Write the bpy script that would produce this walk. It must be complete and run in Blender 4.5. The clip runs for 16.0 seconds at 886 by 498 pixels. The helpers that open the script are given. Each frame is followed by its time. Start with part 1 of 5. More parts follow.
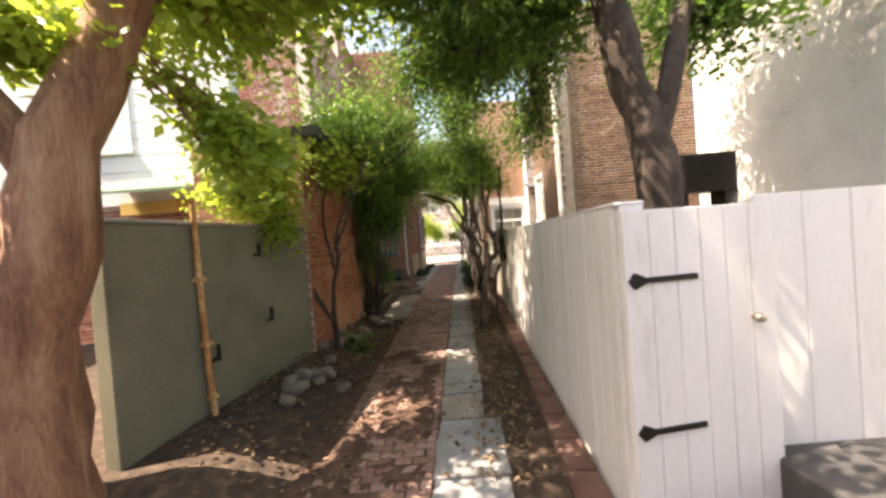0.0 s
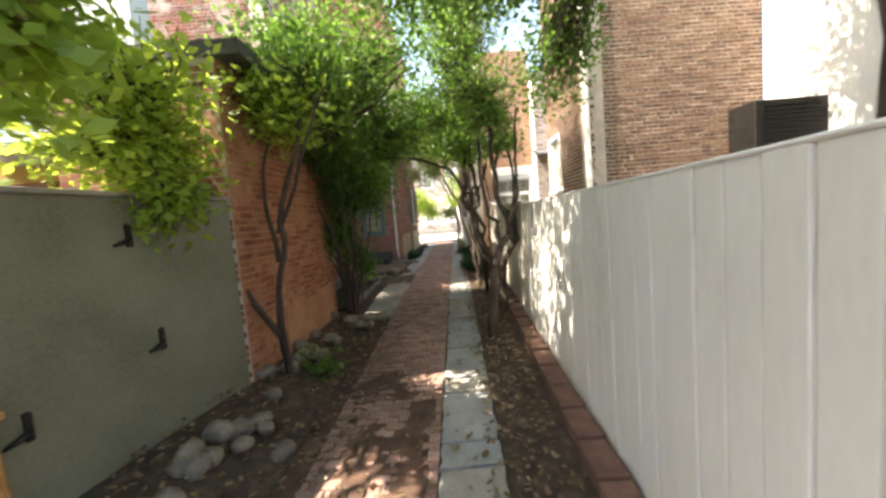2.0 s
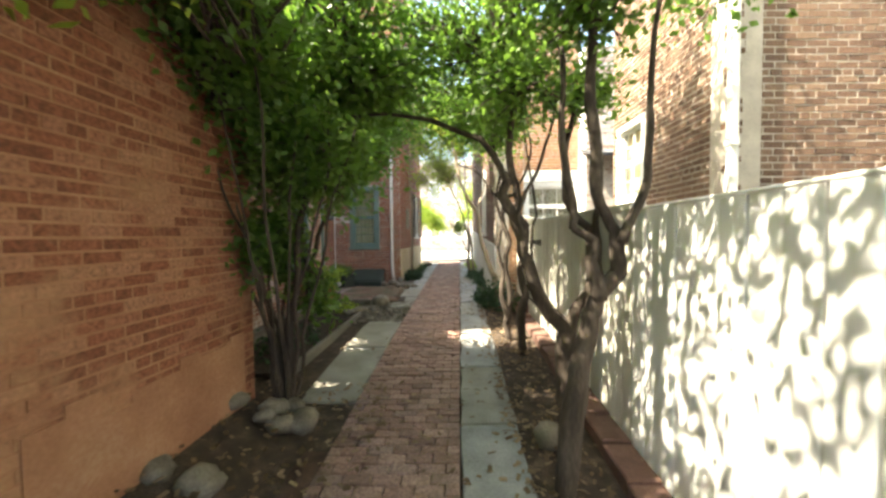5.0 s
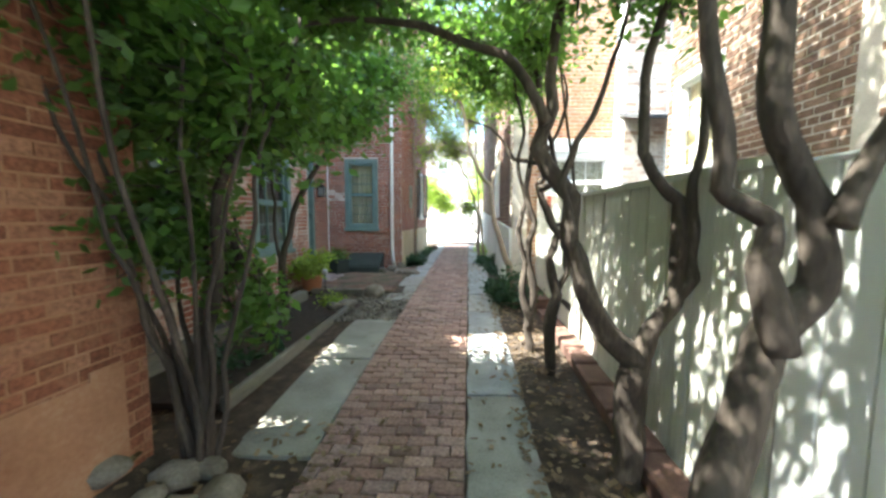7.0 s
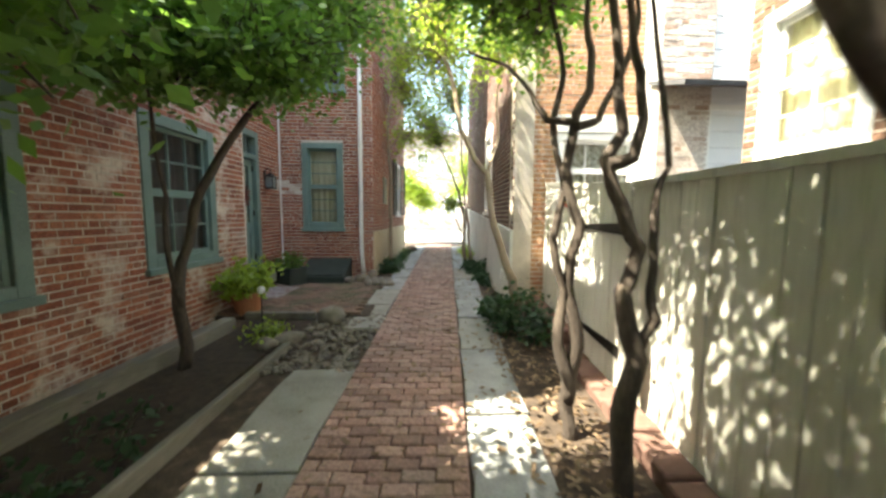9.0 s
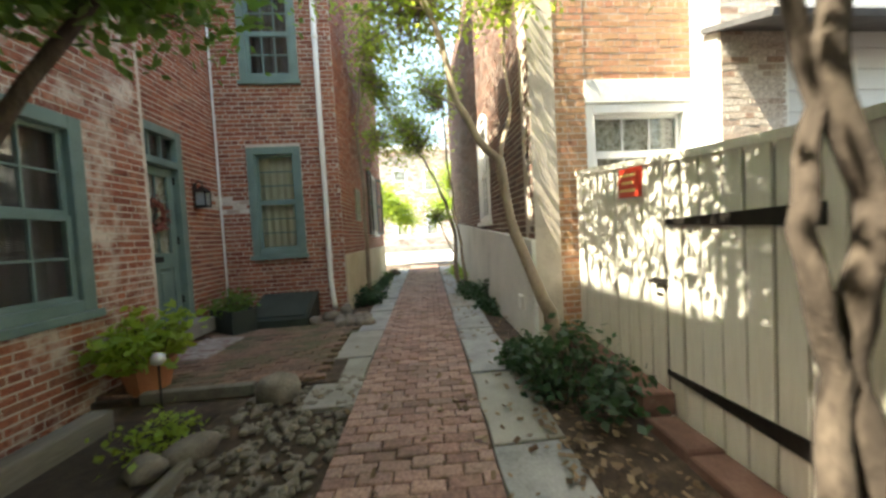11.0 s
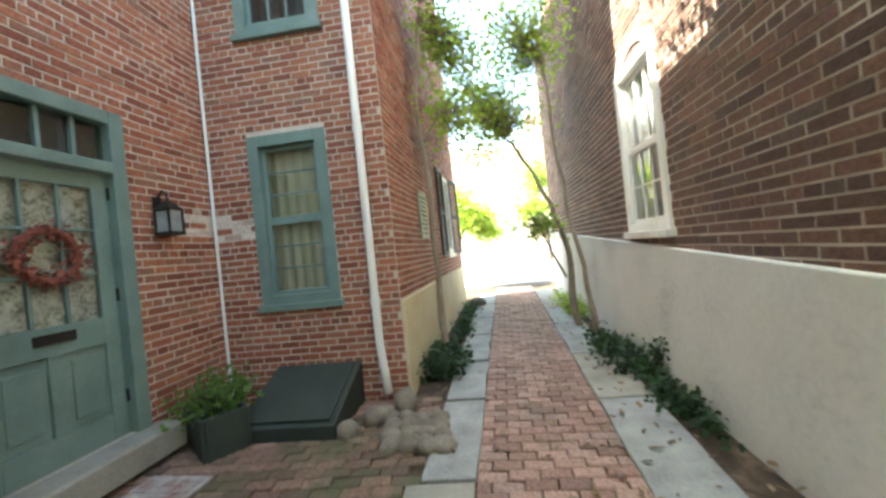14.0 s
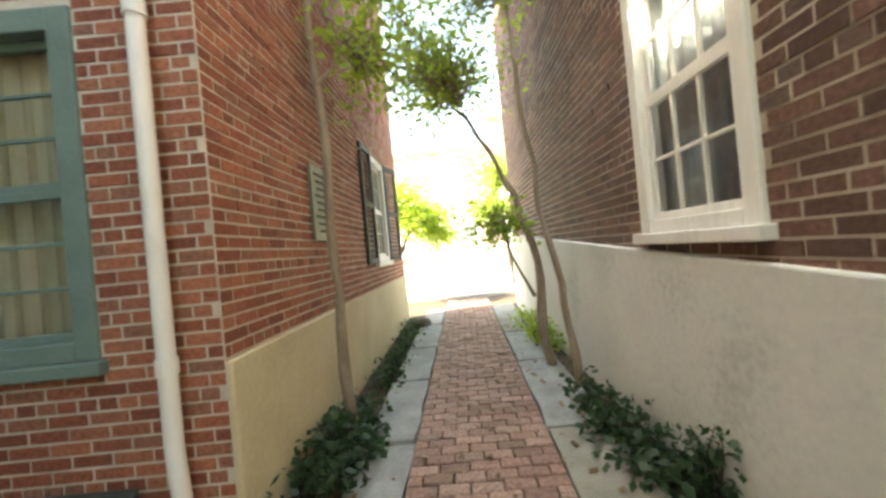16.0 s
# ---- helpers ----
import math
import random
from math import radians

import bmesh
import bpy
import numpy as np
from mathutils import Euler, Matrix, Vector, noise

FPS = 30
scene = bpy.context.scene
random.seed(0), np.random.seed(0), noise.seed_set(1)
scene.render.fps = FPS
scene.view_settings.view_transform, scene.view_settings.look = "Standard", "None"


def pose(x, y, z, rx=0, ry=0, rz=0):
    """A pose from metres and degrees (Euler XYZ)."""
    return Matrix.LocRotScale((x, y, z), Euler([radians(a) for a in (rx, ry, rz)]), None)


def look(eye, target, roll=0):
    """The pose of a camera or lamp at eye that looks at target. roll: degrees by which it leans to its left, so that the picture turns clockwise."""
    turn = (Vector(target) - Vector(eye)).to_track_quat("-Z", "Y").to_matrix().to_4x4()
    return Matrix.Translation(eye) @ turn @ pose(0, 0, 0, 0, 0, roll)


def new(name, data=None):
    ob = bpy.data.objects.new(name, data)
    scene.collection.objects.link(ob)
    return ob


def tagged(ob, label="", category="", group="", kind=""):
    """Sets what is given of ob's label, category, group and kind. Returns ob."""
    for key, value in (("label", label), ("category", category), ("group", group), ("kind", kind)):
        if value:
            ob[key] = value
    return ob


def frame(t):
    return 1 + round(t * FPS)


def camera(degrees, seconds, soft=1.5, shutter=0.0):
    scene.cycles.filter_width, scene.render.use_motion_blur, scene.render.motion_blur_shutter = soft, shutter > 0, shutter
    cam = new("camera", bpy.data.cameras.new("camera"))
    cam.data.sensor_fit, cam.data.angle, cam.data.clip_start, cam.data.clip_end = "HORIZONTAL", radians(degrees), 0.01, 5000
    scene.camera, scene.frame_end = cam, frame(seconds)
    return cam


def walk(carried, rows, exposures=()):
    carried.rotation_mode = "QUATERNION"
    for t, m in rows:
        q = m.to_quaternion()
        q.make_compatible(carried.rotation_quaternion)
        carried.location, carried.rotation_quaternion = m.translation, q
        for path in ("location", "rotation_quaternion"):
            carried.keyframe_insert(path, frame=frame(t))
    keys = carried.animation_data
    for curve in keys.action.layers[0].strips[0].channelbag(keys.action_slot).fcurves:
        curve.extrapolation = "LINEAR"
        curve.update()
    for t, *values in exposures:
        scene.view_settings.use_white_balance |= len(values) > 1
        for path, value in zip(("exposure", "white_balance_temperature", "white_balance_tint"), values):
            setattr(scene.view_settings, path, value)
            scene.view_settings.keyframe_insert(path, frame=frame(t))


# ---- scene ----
cam = camera(102.0, 16.0, soft=2.8, shutter=0.4)
PATH = [
    (0, (1.153, -0.208, 1.382), (1.164, 1.791, 1.349), -4.3),
    (0.5, (1.11, 0.202, 1.38), (1.11, 2.199, 1.264), -2.6),
    (1, (1.065, 0.605, 1.424), (1.14, 2.6, 1.295), -3.5),
    (1.5, (1.095, 1.069, 1.373), (1.159, 3.065, 1.269), -4.7),
    (2, (1.155, 1.53, 1.393), (1.188, 3.523, 1.233), -4.7),
    (2.5, (1.166, 1.998, 1.4), (1.155, 3.992, 1.24), -3.3),
    (3, (1.137, 2.46, 1.389), (1.159, 4.449, 1.181), -3.9),
    (3.5, (1.16, 2.954, 1.369), (1.103, 4.95, 1.252), -2.6),
    (4, (1.075, 3.486, 1.395), (1.045, 5.48, 1.237), -2.8),
    (4.2, (1.06, 3.683, 1.407), (1.062, 5.682, 1.343), -0.4),
    (6.3, (1.091, 5.103, 1.228), (1.145, 7.101, 1.149), -1.2),
    (6.5, (1.126, 5.22, 1.241), (1.074, 7.219, 1.177), -1.3),
    (7, (1.132, 5.527, 1.316), (1.108, 7.519, 1.147), 0.2),
    (7.5, (1.063, 5.904, 1.338), (1.106, 7.885, 1.064), -0.2),
    (8, (1.134, 6.311, 1.325), (1.163, 8.285, 1.006), -1.5),
    (8.5, (1.154, 6.733, 1.299), (1.183, 8.709, 0.992), -0.9),
    (9, (1.081, 7.147, 1.343), (1.173, 9.136, 1.156), 0.4),
    (9.2, (1.003, 7.318, 1.343), (1.064, 9.311, 1.182), 0.0),
    (11.3, (0.981, 9.033, 1.234), (1.205, 11.019, 1.153), -3.4),
    (11.5, (0.968, 9.27, 1.27), (1.213, 11.253, 1.187), -3.0),
    (12, (0.915, 9.73, 1.307), (1.068, 11.722, 1.204), -3.0),
    (12.5, (0.868, 10.172, 1.33), (1.063, 12.16, 1.219), -3.8),
    (13, (0.884, 10.569, 1.346), (0.936, 12.568, 1.295), -3.6),
    (13.5, (0.854, 10.963, 1.378), (0.724, 12.957, 1.296), -3.4),
    (14, (0.805, 11.387, 1.441), (0.589, 13.375, 1.447), -6.0),
    (14.5, (0.876, 11.816, 1.407), (0.584, 13.794, 1.47), -5.3),
    (15, (0.931, 12.251, 1.43), (0.802, 14.247, 1.391), -3.6),
    (15.5, (0.971, 12.712, 1.43), (0.989, 14.712, 1.475), -2.8),
    (16, (1.067, 13.142, 1.438), (1.077, 15.142, 1.443), -5.4),
]
EV = 1.25
walk(cam, [(t, look(e, a, r)) for t, e, a, r in PATH],
     exposures=[(0, EV + 0.55, 8000, 20), (1.5, EV + 0.75, 7500, 14), (2.5, EV + 0.95, 7300, 10), (4.2, EV + 1.2, 7700, 6), (6.3, EV + 1.75, 6600, 2), (7.5, EV + 1.7, 5900, 0), (9.2, EV + 1.45, 7300, 2), (11.3, EV + 1.15, 7600, 2), (12.5, EV + 1.2, 7900, 3), (13.5, EV + 1.85, 6900, 0), (14.5, EV + 2.1, 7300, 0), (16, EV + 1.95, 8200, 2)])

# ---- world and sun ----
world = bpy.data.worlds.new("sky")
scene.world = world
world.use_nodes = True
wn = world.node_tree.nodes
sky = wn.new("ShaderNodeTexSky")
sky.sky_type = "NISHITA"
sky.sun_disc = False
SUN_FROM = Vector((-0.62, -0.13, 0.95)).normalized()
sky.sun_elevation = math.asin(SUN_FROM.z)
sky.sun_rotation = math.atan2(SUN_FROM.x, SUN_FROM.y)
sky.air_density, sky.dust_density = 1.3, 2.5
world.node_tree.links.new(sky.outputs[0], wn["Background"].inputs[0])
wn["Background"].inputs[1].default_value = 0.15
sun = new("sun", bpy.data.lights.new("sun", "SUN"))
sun.data.energy, sun.data.angle, sun.data.color = 5.0, radians(0.5), (1.0, 0.94, 0.84)
sun.matrix_world = look(SUN_FROM * 40, (0, 0, 0))

# ---- materials ----


def material(name, rough=0.8, metal=0.0):
    m = bpy.data.materials.new(name)
    m.use_nodes = True
    b = m.node_tree.nodes["Principled BSDF"]
    b.inputs["Roughness"].default_value = rough
    b.inputs["Metallic"].default_value = metal
    return m, m.node_tree.nodes, m.node_tree.links, b


def ramp_node(n, stops):
    r = n.new("ShaderNodeValToRGB")
    r.color_ramp.elements[0].position, r.color_ramp.elements[0].color = stops[0][0], (*stops[0][1], 1)
    r.color_ramp.elements[1].position, r.color_ramp.elements[1].color = stops[-1][0], (*stops[-1][1], 1)
    for p, c in stops[1:-1]:
        e = r.color_ramp.elements.new(p)
        e.color = (*c, 1)
    return r


def surface(name, stops, scale=6.0, fine=60.0, rough=0.8, metal=0.0, bump=0.3, stretch=(1, 1, 1), fine_amount=0.35, depth=0.01):
    """A surface with broad stains and fine grain, in world metres."""
    m, n, l, b = material(name, rough, metal)
    tc = n.new("ShaderNodeNewGeometry")
    mp = n.new("ShaderNodeMapping")
    mp.inputs["Scale"].default_value = stretch
    l.new(tc.outputs["Position"], mp.inputs[0])
    a = n.new("ShaderNodeTexNoise")
    a.inputs["Scale"].default_value, a.inputs["Detail"].default_value = scale, 6
    f = n.new("ShaderNodeTexNoise")
    f.inputs["Scale"].default_value, f.inputs["Detail"].default_value = fine, 3
    for q in (a, f):
        l.new(mp.outputs[0], q.inputs["Vector"])
    mix = n.new("ShaderNodeMix")
    mix.inputs["Factor"].default_value = fine_amount
    l.new(a.outputs[0], mix.inputs[2])
    l.new(f.outputs[0], mix.inputs[3])
    r = ramp_node(n, stops)
    l.new(mix.outputs[0], r.inputs[0])
    l.new(r.outputs[0], b.inputs["Base Color"])
    bp = n.new("ShaderNodeBump")
    bp.inputs["Strength"].default_value, bp.inputs["Distance"].default_value = bump, depth
    l.new(mix.outputs[0], bp.inputs["Height"])
    l.new(bp.outputs[0], b.inputs["Normal"])
    return m


def brick_surface(name, tones, blotch=None, rough=0.85):
    """Fired clay: one tone a piece, by the face attribute 'tone' and the object's random, with grain, and pale worn blotches."""
    m, n, l, b = material(name, rough)
    at = n.new("ShaderNodeAttribute")
    at.attribute_name = "tone"
    oi = n.new("ShaderNodeObjectInfo")
    add = n.new("ShaderNodeMath")
    l.new(at.outputs["Fac"], add.inputs[0])
    l.new(oi.outputs["Random"], add.inputs[1])
    fr = n.new("ShaderNodeMath")
    fr.operation = "FRACT"
    l.new(add.outputs[0], fr.inputs[0])
    r = ramp_node(n, tones)
    l.new(fr.outputs[0], r.inputs[0])
    g = n.new("ShaderNodeNewGeometry")
    a = n.new("ShaderNodeTexNoise")
    a.inputs["Scale"].default_value, a.inputs["Detail"].default_value = 45, 5
    l.new(g.outputs["Position"], a.inputs["Vector"])
    gr = ramp_node(n, [(0.3, (0.55, 0.52, 0.5)), (0.7, (1.2, 1.2, 1.2))])
    l.new(a.outputs[0], gr.inputs[0])
    mul = n.new("ShaderNodeMix")
    mul.data_type, mul.blend_type = "RGBA", "MULTIPLY"
    mul.inputs["Factor"].default_value = 1
    l.new(r.outputs[0], mul.inputs[6])
    l.new(gr.outputs[0], mul.inputs[7])
    out = mul.outputs[2]
    if blotch:
        colour, size, low, high = blotch
        w = n.new("ShaderNodeTexNoise")
        w.inputs["Scale"].default_value, w.inputs["Detail"].default_value, w.inputs["Roughness"].default_value = size, 8, 0.7
        l.new(g.outputs["Position"], w.inputs["Vector"])
        wr = ramp_node(n, [(low, (0, 0, 0)), (high, (1, 1, 1))])
        l.new(w.outputs[0], wr.inputs[0])
        mx = n.new("ShaderNodeMix")
        mx.data_type = "RGBA"
        l.new(wr.outputs[0], mx.inputs["Factor"])
        l.new(out, mx.inputs[6])
        mx.inputs[7].default_value = (*colour, 1)
        out = mx.outputs[2]
    l.new(out, b.inputs["Base Color"])
    bp = n.new("ShaderNodeBump")
    bp.inputs["Strength"].default_value, bp.inputs["Distance"].default_value = 0.5, 0.006
    l.new(a.outputs[0], bp.inputs["Height"])
    l.new(bp.outputs[0], b.inputs["Normal"])
    return m


def leaf_surface(name, dark, light, through_colour):
    m, n, l, b = material(name, 0.45)
    at = n.new("ShaderNodeAttribute")
    at.attribute_name = "tone"
    r = ramp_node(n, [(0.0, dark), (1.0, light)])
    l.new(at.outputs["Fac"], r.inputs[0])
    l.new(r.outputs[0], b.inputs["Base Color"])
    t = n.new("ShaderNodeBsdfTranslucent")
    t.inputs[0].default_value = (*through_colour, 1)
    mx = n.new("ShaderNodeMixShader")
    mx.inputs[0].default_value = 0.45
    l.new(b.outputs[0], mx.inputs[1])
    l.new(t.outputs[0], mx.inputs[2])
    l.new(mx.outputs[0], n["Material Output"].inputs[0])
    return m


DIRT = surface("leafy_dirt", [(0.3, (0.025, 0.017, 0.012)), (0.52, (0.068, 0.046, 0.031)), (0.7, (0.17, 0.12, 0.08))], 9, 90, 0.95, bump=0.8, depth=0.03)
MORTAR = surface("lime_mortar", [(0.3, (0.40, 0.34, 0.285)), (0.7, (0.70, 0.62, 0.53))], 5, 80, 0.95)
RED = [(0.0, (0.20, 0.060, 0.036)), (0.35, (0.30, 0.095, 0.055)), (0.7, (0.40, 0.15, 0.085)), (1.0, (0.26, 0.12, 0.08))]
BRICK_RED = brick_surface("red_wall_brick", RED)
BRICK_WORN = brick_surface("worn_red_brick", RED, ((0.62, 0.52, 0.44), 2.4, 0.50, 0.64))
BRICK_BURNT = brick_surface("burnt_brick", [(0.0, (0.10, 0.058, 0.05)), (0.4, (0.17, 0.095, 0.075)), (0.8, (0.235, 0.125, 0.095)), (1.0, (0.13, 0.1, 0.09))], ((0.36, 0.30, 0.26), 1.3, 0.62, 0.85))
BRICK_BROWN = brick_surface("brown_brick", [(0.0, (0.13, 0.07, 0.045)), (0.5, (0.20, 0.11, 0.07)), (1.0, (0.26, 0.16, 0.105))], ((0.45, 0.36, 0.27), 1.5, 0.6, 0.8))
BRICK_BUFF = brick_surface("buff_brick", [(0.0, (0.40, 0.21, 0.11)), (0.5, (0.50, 0.29, 0.16)), (1.0, (0.44, 0.2, 0.12))])
BRICK_PAVE = brick_surface("paving_brick", [(0.0, (0.22, 0.13, 0.105)), (0.4, (0.33, 0.195, 0.155)), (0.75, (0.42, 0.27, 0.22)), (1.0, (0.28, 0.19, 0.16))], ((0.17, 0.115, 0.08), 2.2, 0.52, 0.76), 0.7)
# Limewash on near walls; on the far houses its paleness paints sun glare.
BRICK_LIMED_GLARE = brick_surface("limewash_and_glare_brick", [(0.0, (0.38, 0.25, 0.19)), (0.5, (0.60, 0.52, 0.46)), (1.0, (0.70, 0.64, 0.58))])
BRICK_PARGED = brick_surface("parged_brick", [(0.0, (0.22, 0.075, 0.04)), (0.5, (0.33, 0.12, 0.065)), (1.0, (0.42, 0.2, 0.12))], ((0.46, 0.25, 0.14), 1.1, 0.5, 0.68))
PARGE = surface("orange_parging", [(0.3, (0.30, 0.13, 0.07)), (0.55, (0.42, 0.21, 0.12)), (0.75, (0.50, 0.30, 0.19))], 3, 40, 0.95)
SLAB = surface("bluestone", [(0.28, (0.16, 0.16, 0.157)), (0.5, (0.28, 0.283, 0.278)), (0.72, (0.40, 0.398, 0.385))], 3.5, 50, 0.75, bump=0.35)
CONCRETE = surface("grey_concrete", [(0.28, (0.15, 0.14, 0.12)), (0.5, (0.28, 0.265, 0.23)), (0.72, (0.38, 0.36, 0.32))], 3, 70, 0.85)
ASPHALT = surface("asphalt", [(0.3, (0.04, 0.04, 0.04)), (0.7, (0.085, 0.083, 0.08))], 3, 120, 0.9)
STREET = surface("pale_street", [(0.3, (0.30, 0.29, 0.27)), (0.7, (0.46, 0.44, 0.41))], 2, 60, 0.85)
WHITE = surface("white_paint", [(0.2, (0.56, 0.54, 0.50)), (0.42, (0.77, 0.76, 0.73)), (0.7, (0.85, 0.84, 0.82))], 2.2, 30, 0.55, bump=0.15, stretch=(1, 1, 0.25))
FENCE = surface("weathered_white_boards", [(0.25, (0.34, 0.32, 0.27)), (0.45, (0.56, 0.54, 0.47)), (0.7, (0.70, 0.68, 0.61))], 2.5, 45, 0.75, bump=0.3, stretch=(1, 1, 0.12))
# Paler copy of FENCE: sunlight on the far boards put into the colour.
FENCE_SUNLIT = surface("sunlit_white_boards", [(0.25, (0.46, 0.43, 0.36)), (0.45, (0.68, 0.66, 0.59)), (0.7, (0.80, 0.78, 0.72))], 2.5, 45, 0.75, bump=0.3, stretch=(1, 1, 0.12))
STUCCO = surface("pale_stucco", [(0.25, (0.44, 0.45, 0.43)), (0.45, (0.66, 0.66, 0.63)), (0.7, (0.78, 0.77, 0.73))], 1.4, 25, 0.9, bump=0.4, depth=0.02)
CREAM = surface("cream_stucco", [(0.25, (0.44, 0.36, 0.22)), (0.5, (0.58, 0.49, 0.32)), (0.72, (0.66, 0.59, 0.43))], 1.6, 30, 0.9)
OLIVE = surface("olive_paint", [(0.25, (0.085, 0.086, 0.056)), (0.5, (0.155, 0.155, 0.108)), (0.75, (0.21, 0.207, 0.15))], 1.8, 40, 0.7)
TEAL = surface("grey_green_paint", [(0.25, (0.095, 0.145, 0.13)), (0.5, (0.14, 0.205, 0.185)), (0.75, (0.19, 0.26, 0.23))], 4, 60, 0.5, bump=0.12)
DARKGREEN = surface("dark_green_paint", [(0.3, (0.012, 0.02, 0.016)), (0.7, (0.032, 0.045, 0.036))], 4, 60, 0.6)
IRON = surface("black_iron", [(0.3, (0.012, 0.012, 0.012)), (0.7, (0.04, 0.034, 0.03))], 12, 90, 0.55, 0.6)
BARK = surface("dark_bark", [(0.25, (0.022, 0.016, 0.012)), (0.5, (0.062, 0.046, 0.036)), (0.75, (0.14, 0.11, 0.085))], 10, 60, 0.95, bump=0.9, stretch=(1, 1, 0.3), depth=0.02)
BARK_RED = surface("red_bark", [(0.28, (0.10, 0.045, 0.03)), (0.5, (0.28, 0.145, 0.09)), (0.72, (0.48, 0.3, 0.2))], 7, 50, 0.95, bump=1.0, stretch=(1, 1, 0.15), depth=0.04)
BARK_PALE = surface("pale_smooth_bark", [(0.25, (0.15, 0.11, 0.08)), (0.5, (0.28, 0.215, 0.155)), (0.75, (0.42, 0.35, 0.26))], 9, 60, 0.9, bump=0.5, stretch=(1, 1, 0.4))
ROCK = surface("field_stone", [(0.25, (0.07, 0.058, 0.046)), (0.5, (0.17, 0.145, 0.115)), (0.75, (0.32, 0.285, 0.235))], 6, 50, 0.9, bump=0.6, depth=0.02)
WOOD_GREY = surface("grey_timber", [(0.3, (0.09, 0.08, 0.065)), (0.7, (0.24, 0.22, 0.18))], 5, 60, 0.85, stretch=(1, 0.15, 1))
KERB_RED = surface("red_kerb_brick", [(0.25, (0.085, 0.048, 0.038)), (0.5, (0.15, 0.08, 0.062)), (0.75, (0.23, 0.14, 0.11))], 6, 60, 0.9)
TERRACOTTA = surface("terracotta", [(0.3, (0.36, 0.13, 0.06)), (0.7, (0.5, 0.22, 0.11))], 5, 60, 0.8)
RUST = surface("rusted_paint", [(0.3, (0.20, 0.07, 0.025)), (0.5, (0.48, 0.24, 0.08)), (0.62, (0.62, 0.42, 0.2)), (0.75, (0.75, 0.7, 0.6))], 9, 60, 0.7, stretch=(1, 1, 0.4))
SIGN_RED = surface("red_enamel", [(0.3, (0.45, 0.03, 0.02)), (0.7, (0.6, 0.06, 0.03))], 5, 60, 0.4)
SIGN_PALE = surface("pale_lettering", [(0.3, (0.7, 0.5, 0.2)), (0.7, (0.8, 0.62, 0.3))], 5, 60, 0.5)
PLAQUE = surface("green_bronze", [(0.3, (0.16, 0.17, 0.13)), (0.7, (0.3, 0.3, 0.24))], 8, 60, 0.5, 0.3)
CURTAIN = surface("cream_blind", [(0.3, (0.42, 0.37, 0.22)), (0.55, (0.6, 0.54, 0.36)), (0.75, (0.7, 0.66, 0.5))], 2.5, 30, 0.9, stretch=(4, 4, 0.6))
# Near black: paints unlit rooms on sheets behind panes; also the plaque's lines.
SHADE_AND_PRINT = surface("shade_and_print", [(0.3, (0.02, 0.02, 0.02)), (0.7, (0.09, 0.085, 0.075))], 2, 30, 0.9)
LACE = surface("lace_curtain", [(0.4, (0.22, 0.2, 0.13)), (0.5, (0.55, 0.52, 0.42)), (0.65, (0.72, 0.7, 0.6))], 14, 45, 0.95, fine_amount=0.5)
BERRY = surface("dried_berries", [(0.3, (0.10, 0.02, 0.015)), (0.7, (0.34, 0.1, 0.07))], 30, 90, 0.7)
MAT_RED = surface("woven_mat", [(0.35, (0.2, 0.05, 0.05)), (0.5, (0.28, 0.24, 0.22)), (0.65, (0.42, 0.38, 0.36))], 9, 80, 0.95)
SIDING = surface("white_siding", [(0.3, (0.66, 0.67, 0.68)), (0.7, (0.82, 0.82, 0.82))], 2, 40, 0.6, bump=0.1)
ROOFING = surface("dark_slate", [(0.3, (0.05, 0.05, 0.055)), (0.7, (0.12, 0.12, 0.13))], 4, 50, 0.8)
AWNING = surface("green_awning", [(0.3, (0.10, 0.17, 0.10)), (0.7, (0.18, 0.28, 0.17))], 4, 50, 0.7)
YELLOW = surface("yellow_paint", [(0.3, (0.58, 0.40, 0.10)), (0.7, (0.75, 0.55, 0.18))], 4, 50, 0.6)
FALLEN = leaf_surface("fallen_leaves", (0.10, 0.06, 0.035), (0.46, 0.34, 0.22), (0.2, 0.13, 0.06))
LEAF = leaf_surface("broad_leaves", (0.035, 0.085, 0.02), (0.11, 0.20, 0.045), (0.22, 0.40, 0.06))
LEAF_LIGHT = leaf_surface("young_leaves", (0.09, 0.18, 0.03), (0.24, 0.36, 0.06), (0.60, 0.75, 0.10))
LEAF_IVY = leaf_surface("ivy_leaves", (0.012, 0.035, 0.018), (0.05, 0.10, 0.05), (0.05, 0.12, 0.03))
GLASS, gn, gl, gb = material("window_glass", 0.03)
gb.inputs["Transmission Weight"].default_value = 1.0
gb.inputs["IOR"].default_value = 1.45
gb.inputs["Base Color"].default_value = (0.9, 0.93, 0.92, 1)

# ---- geometry helpers ----


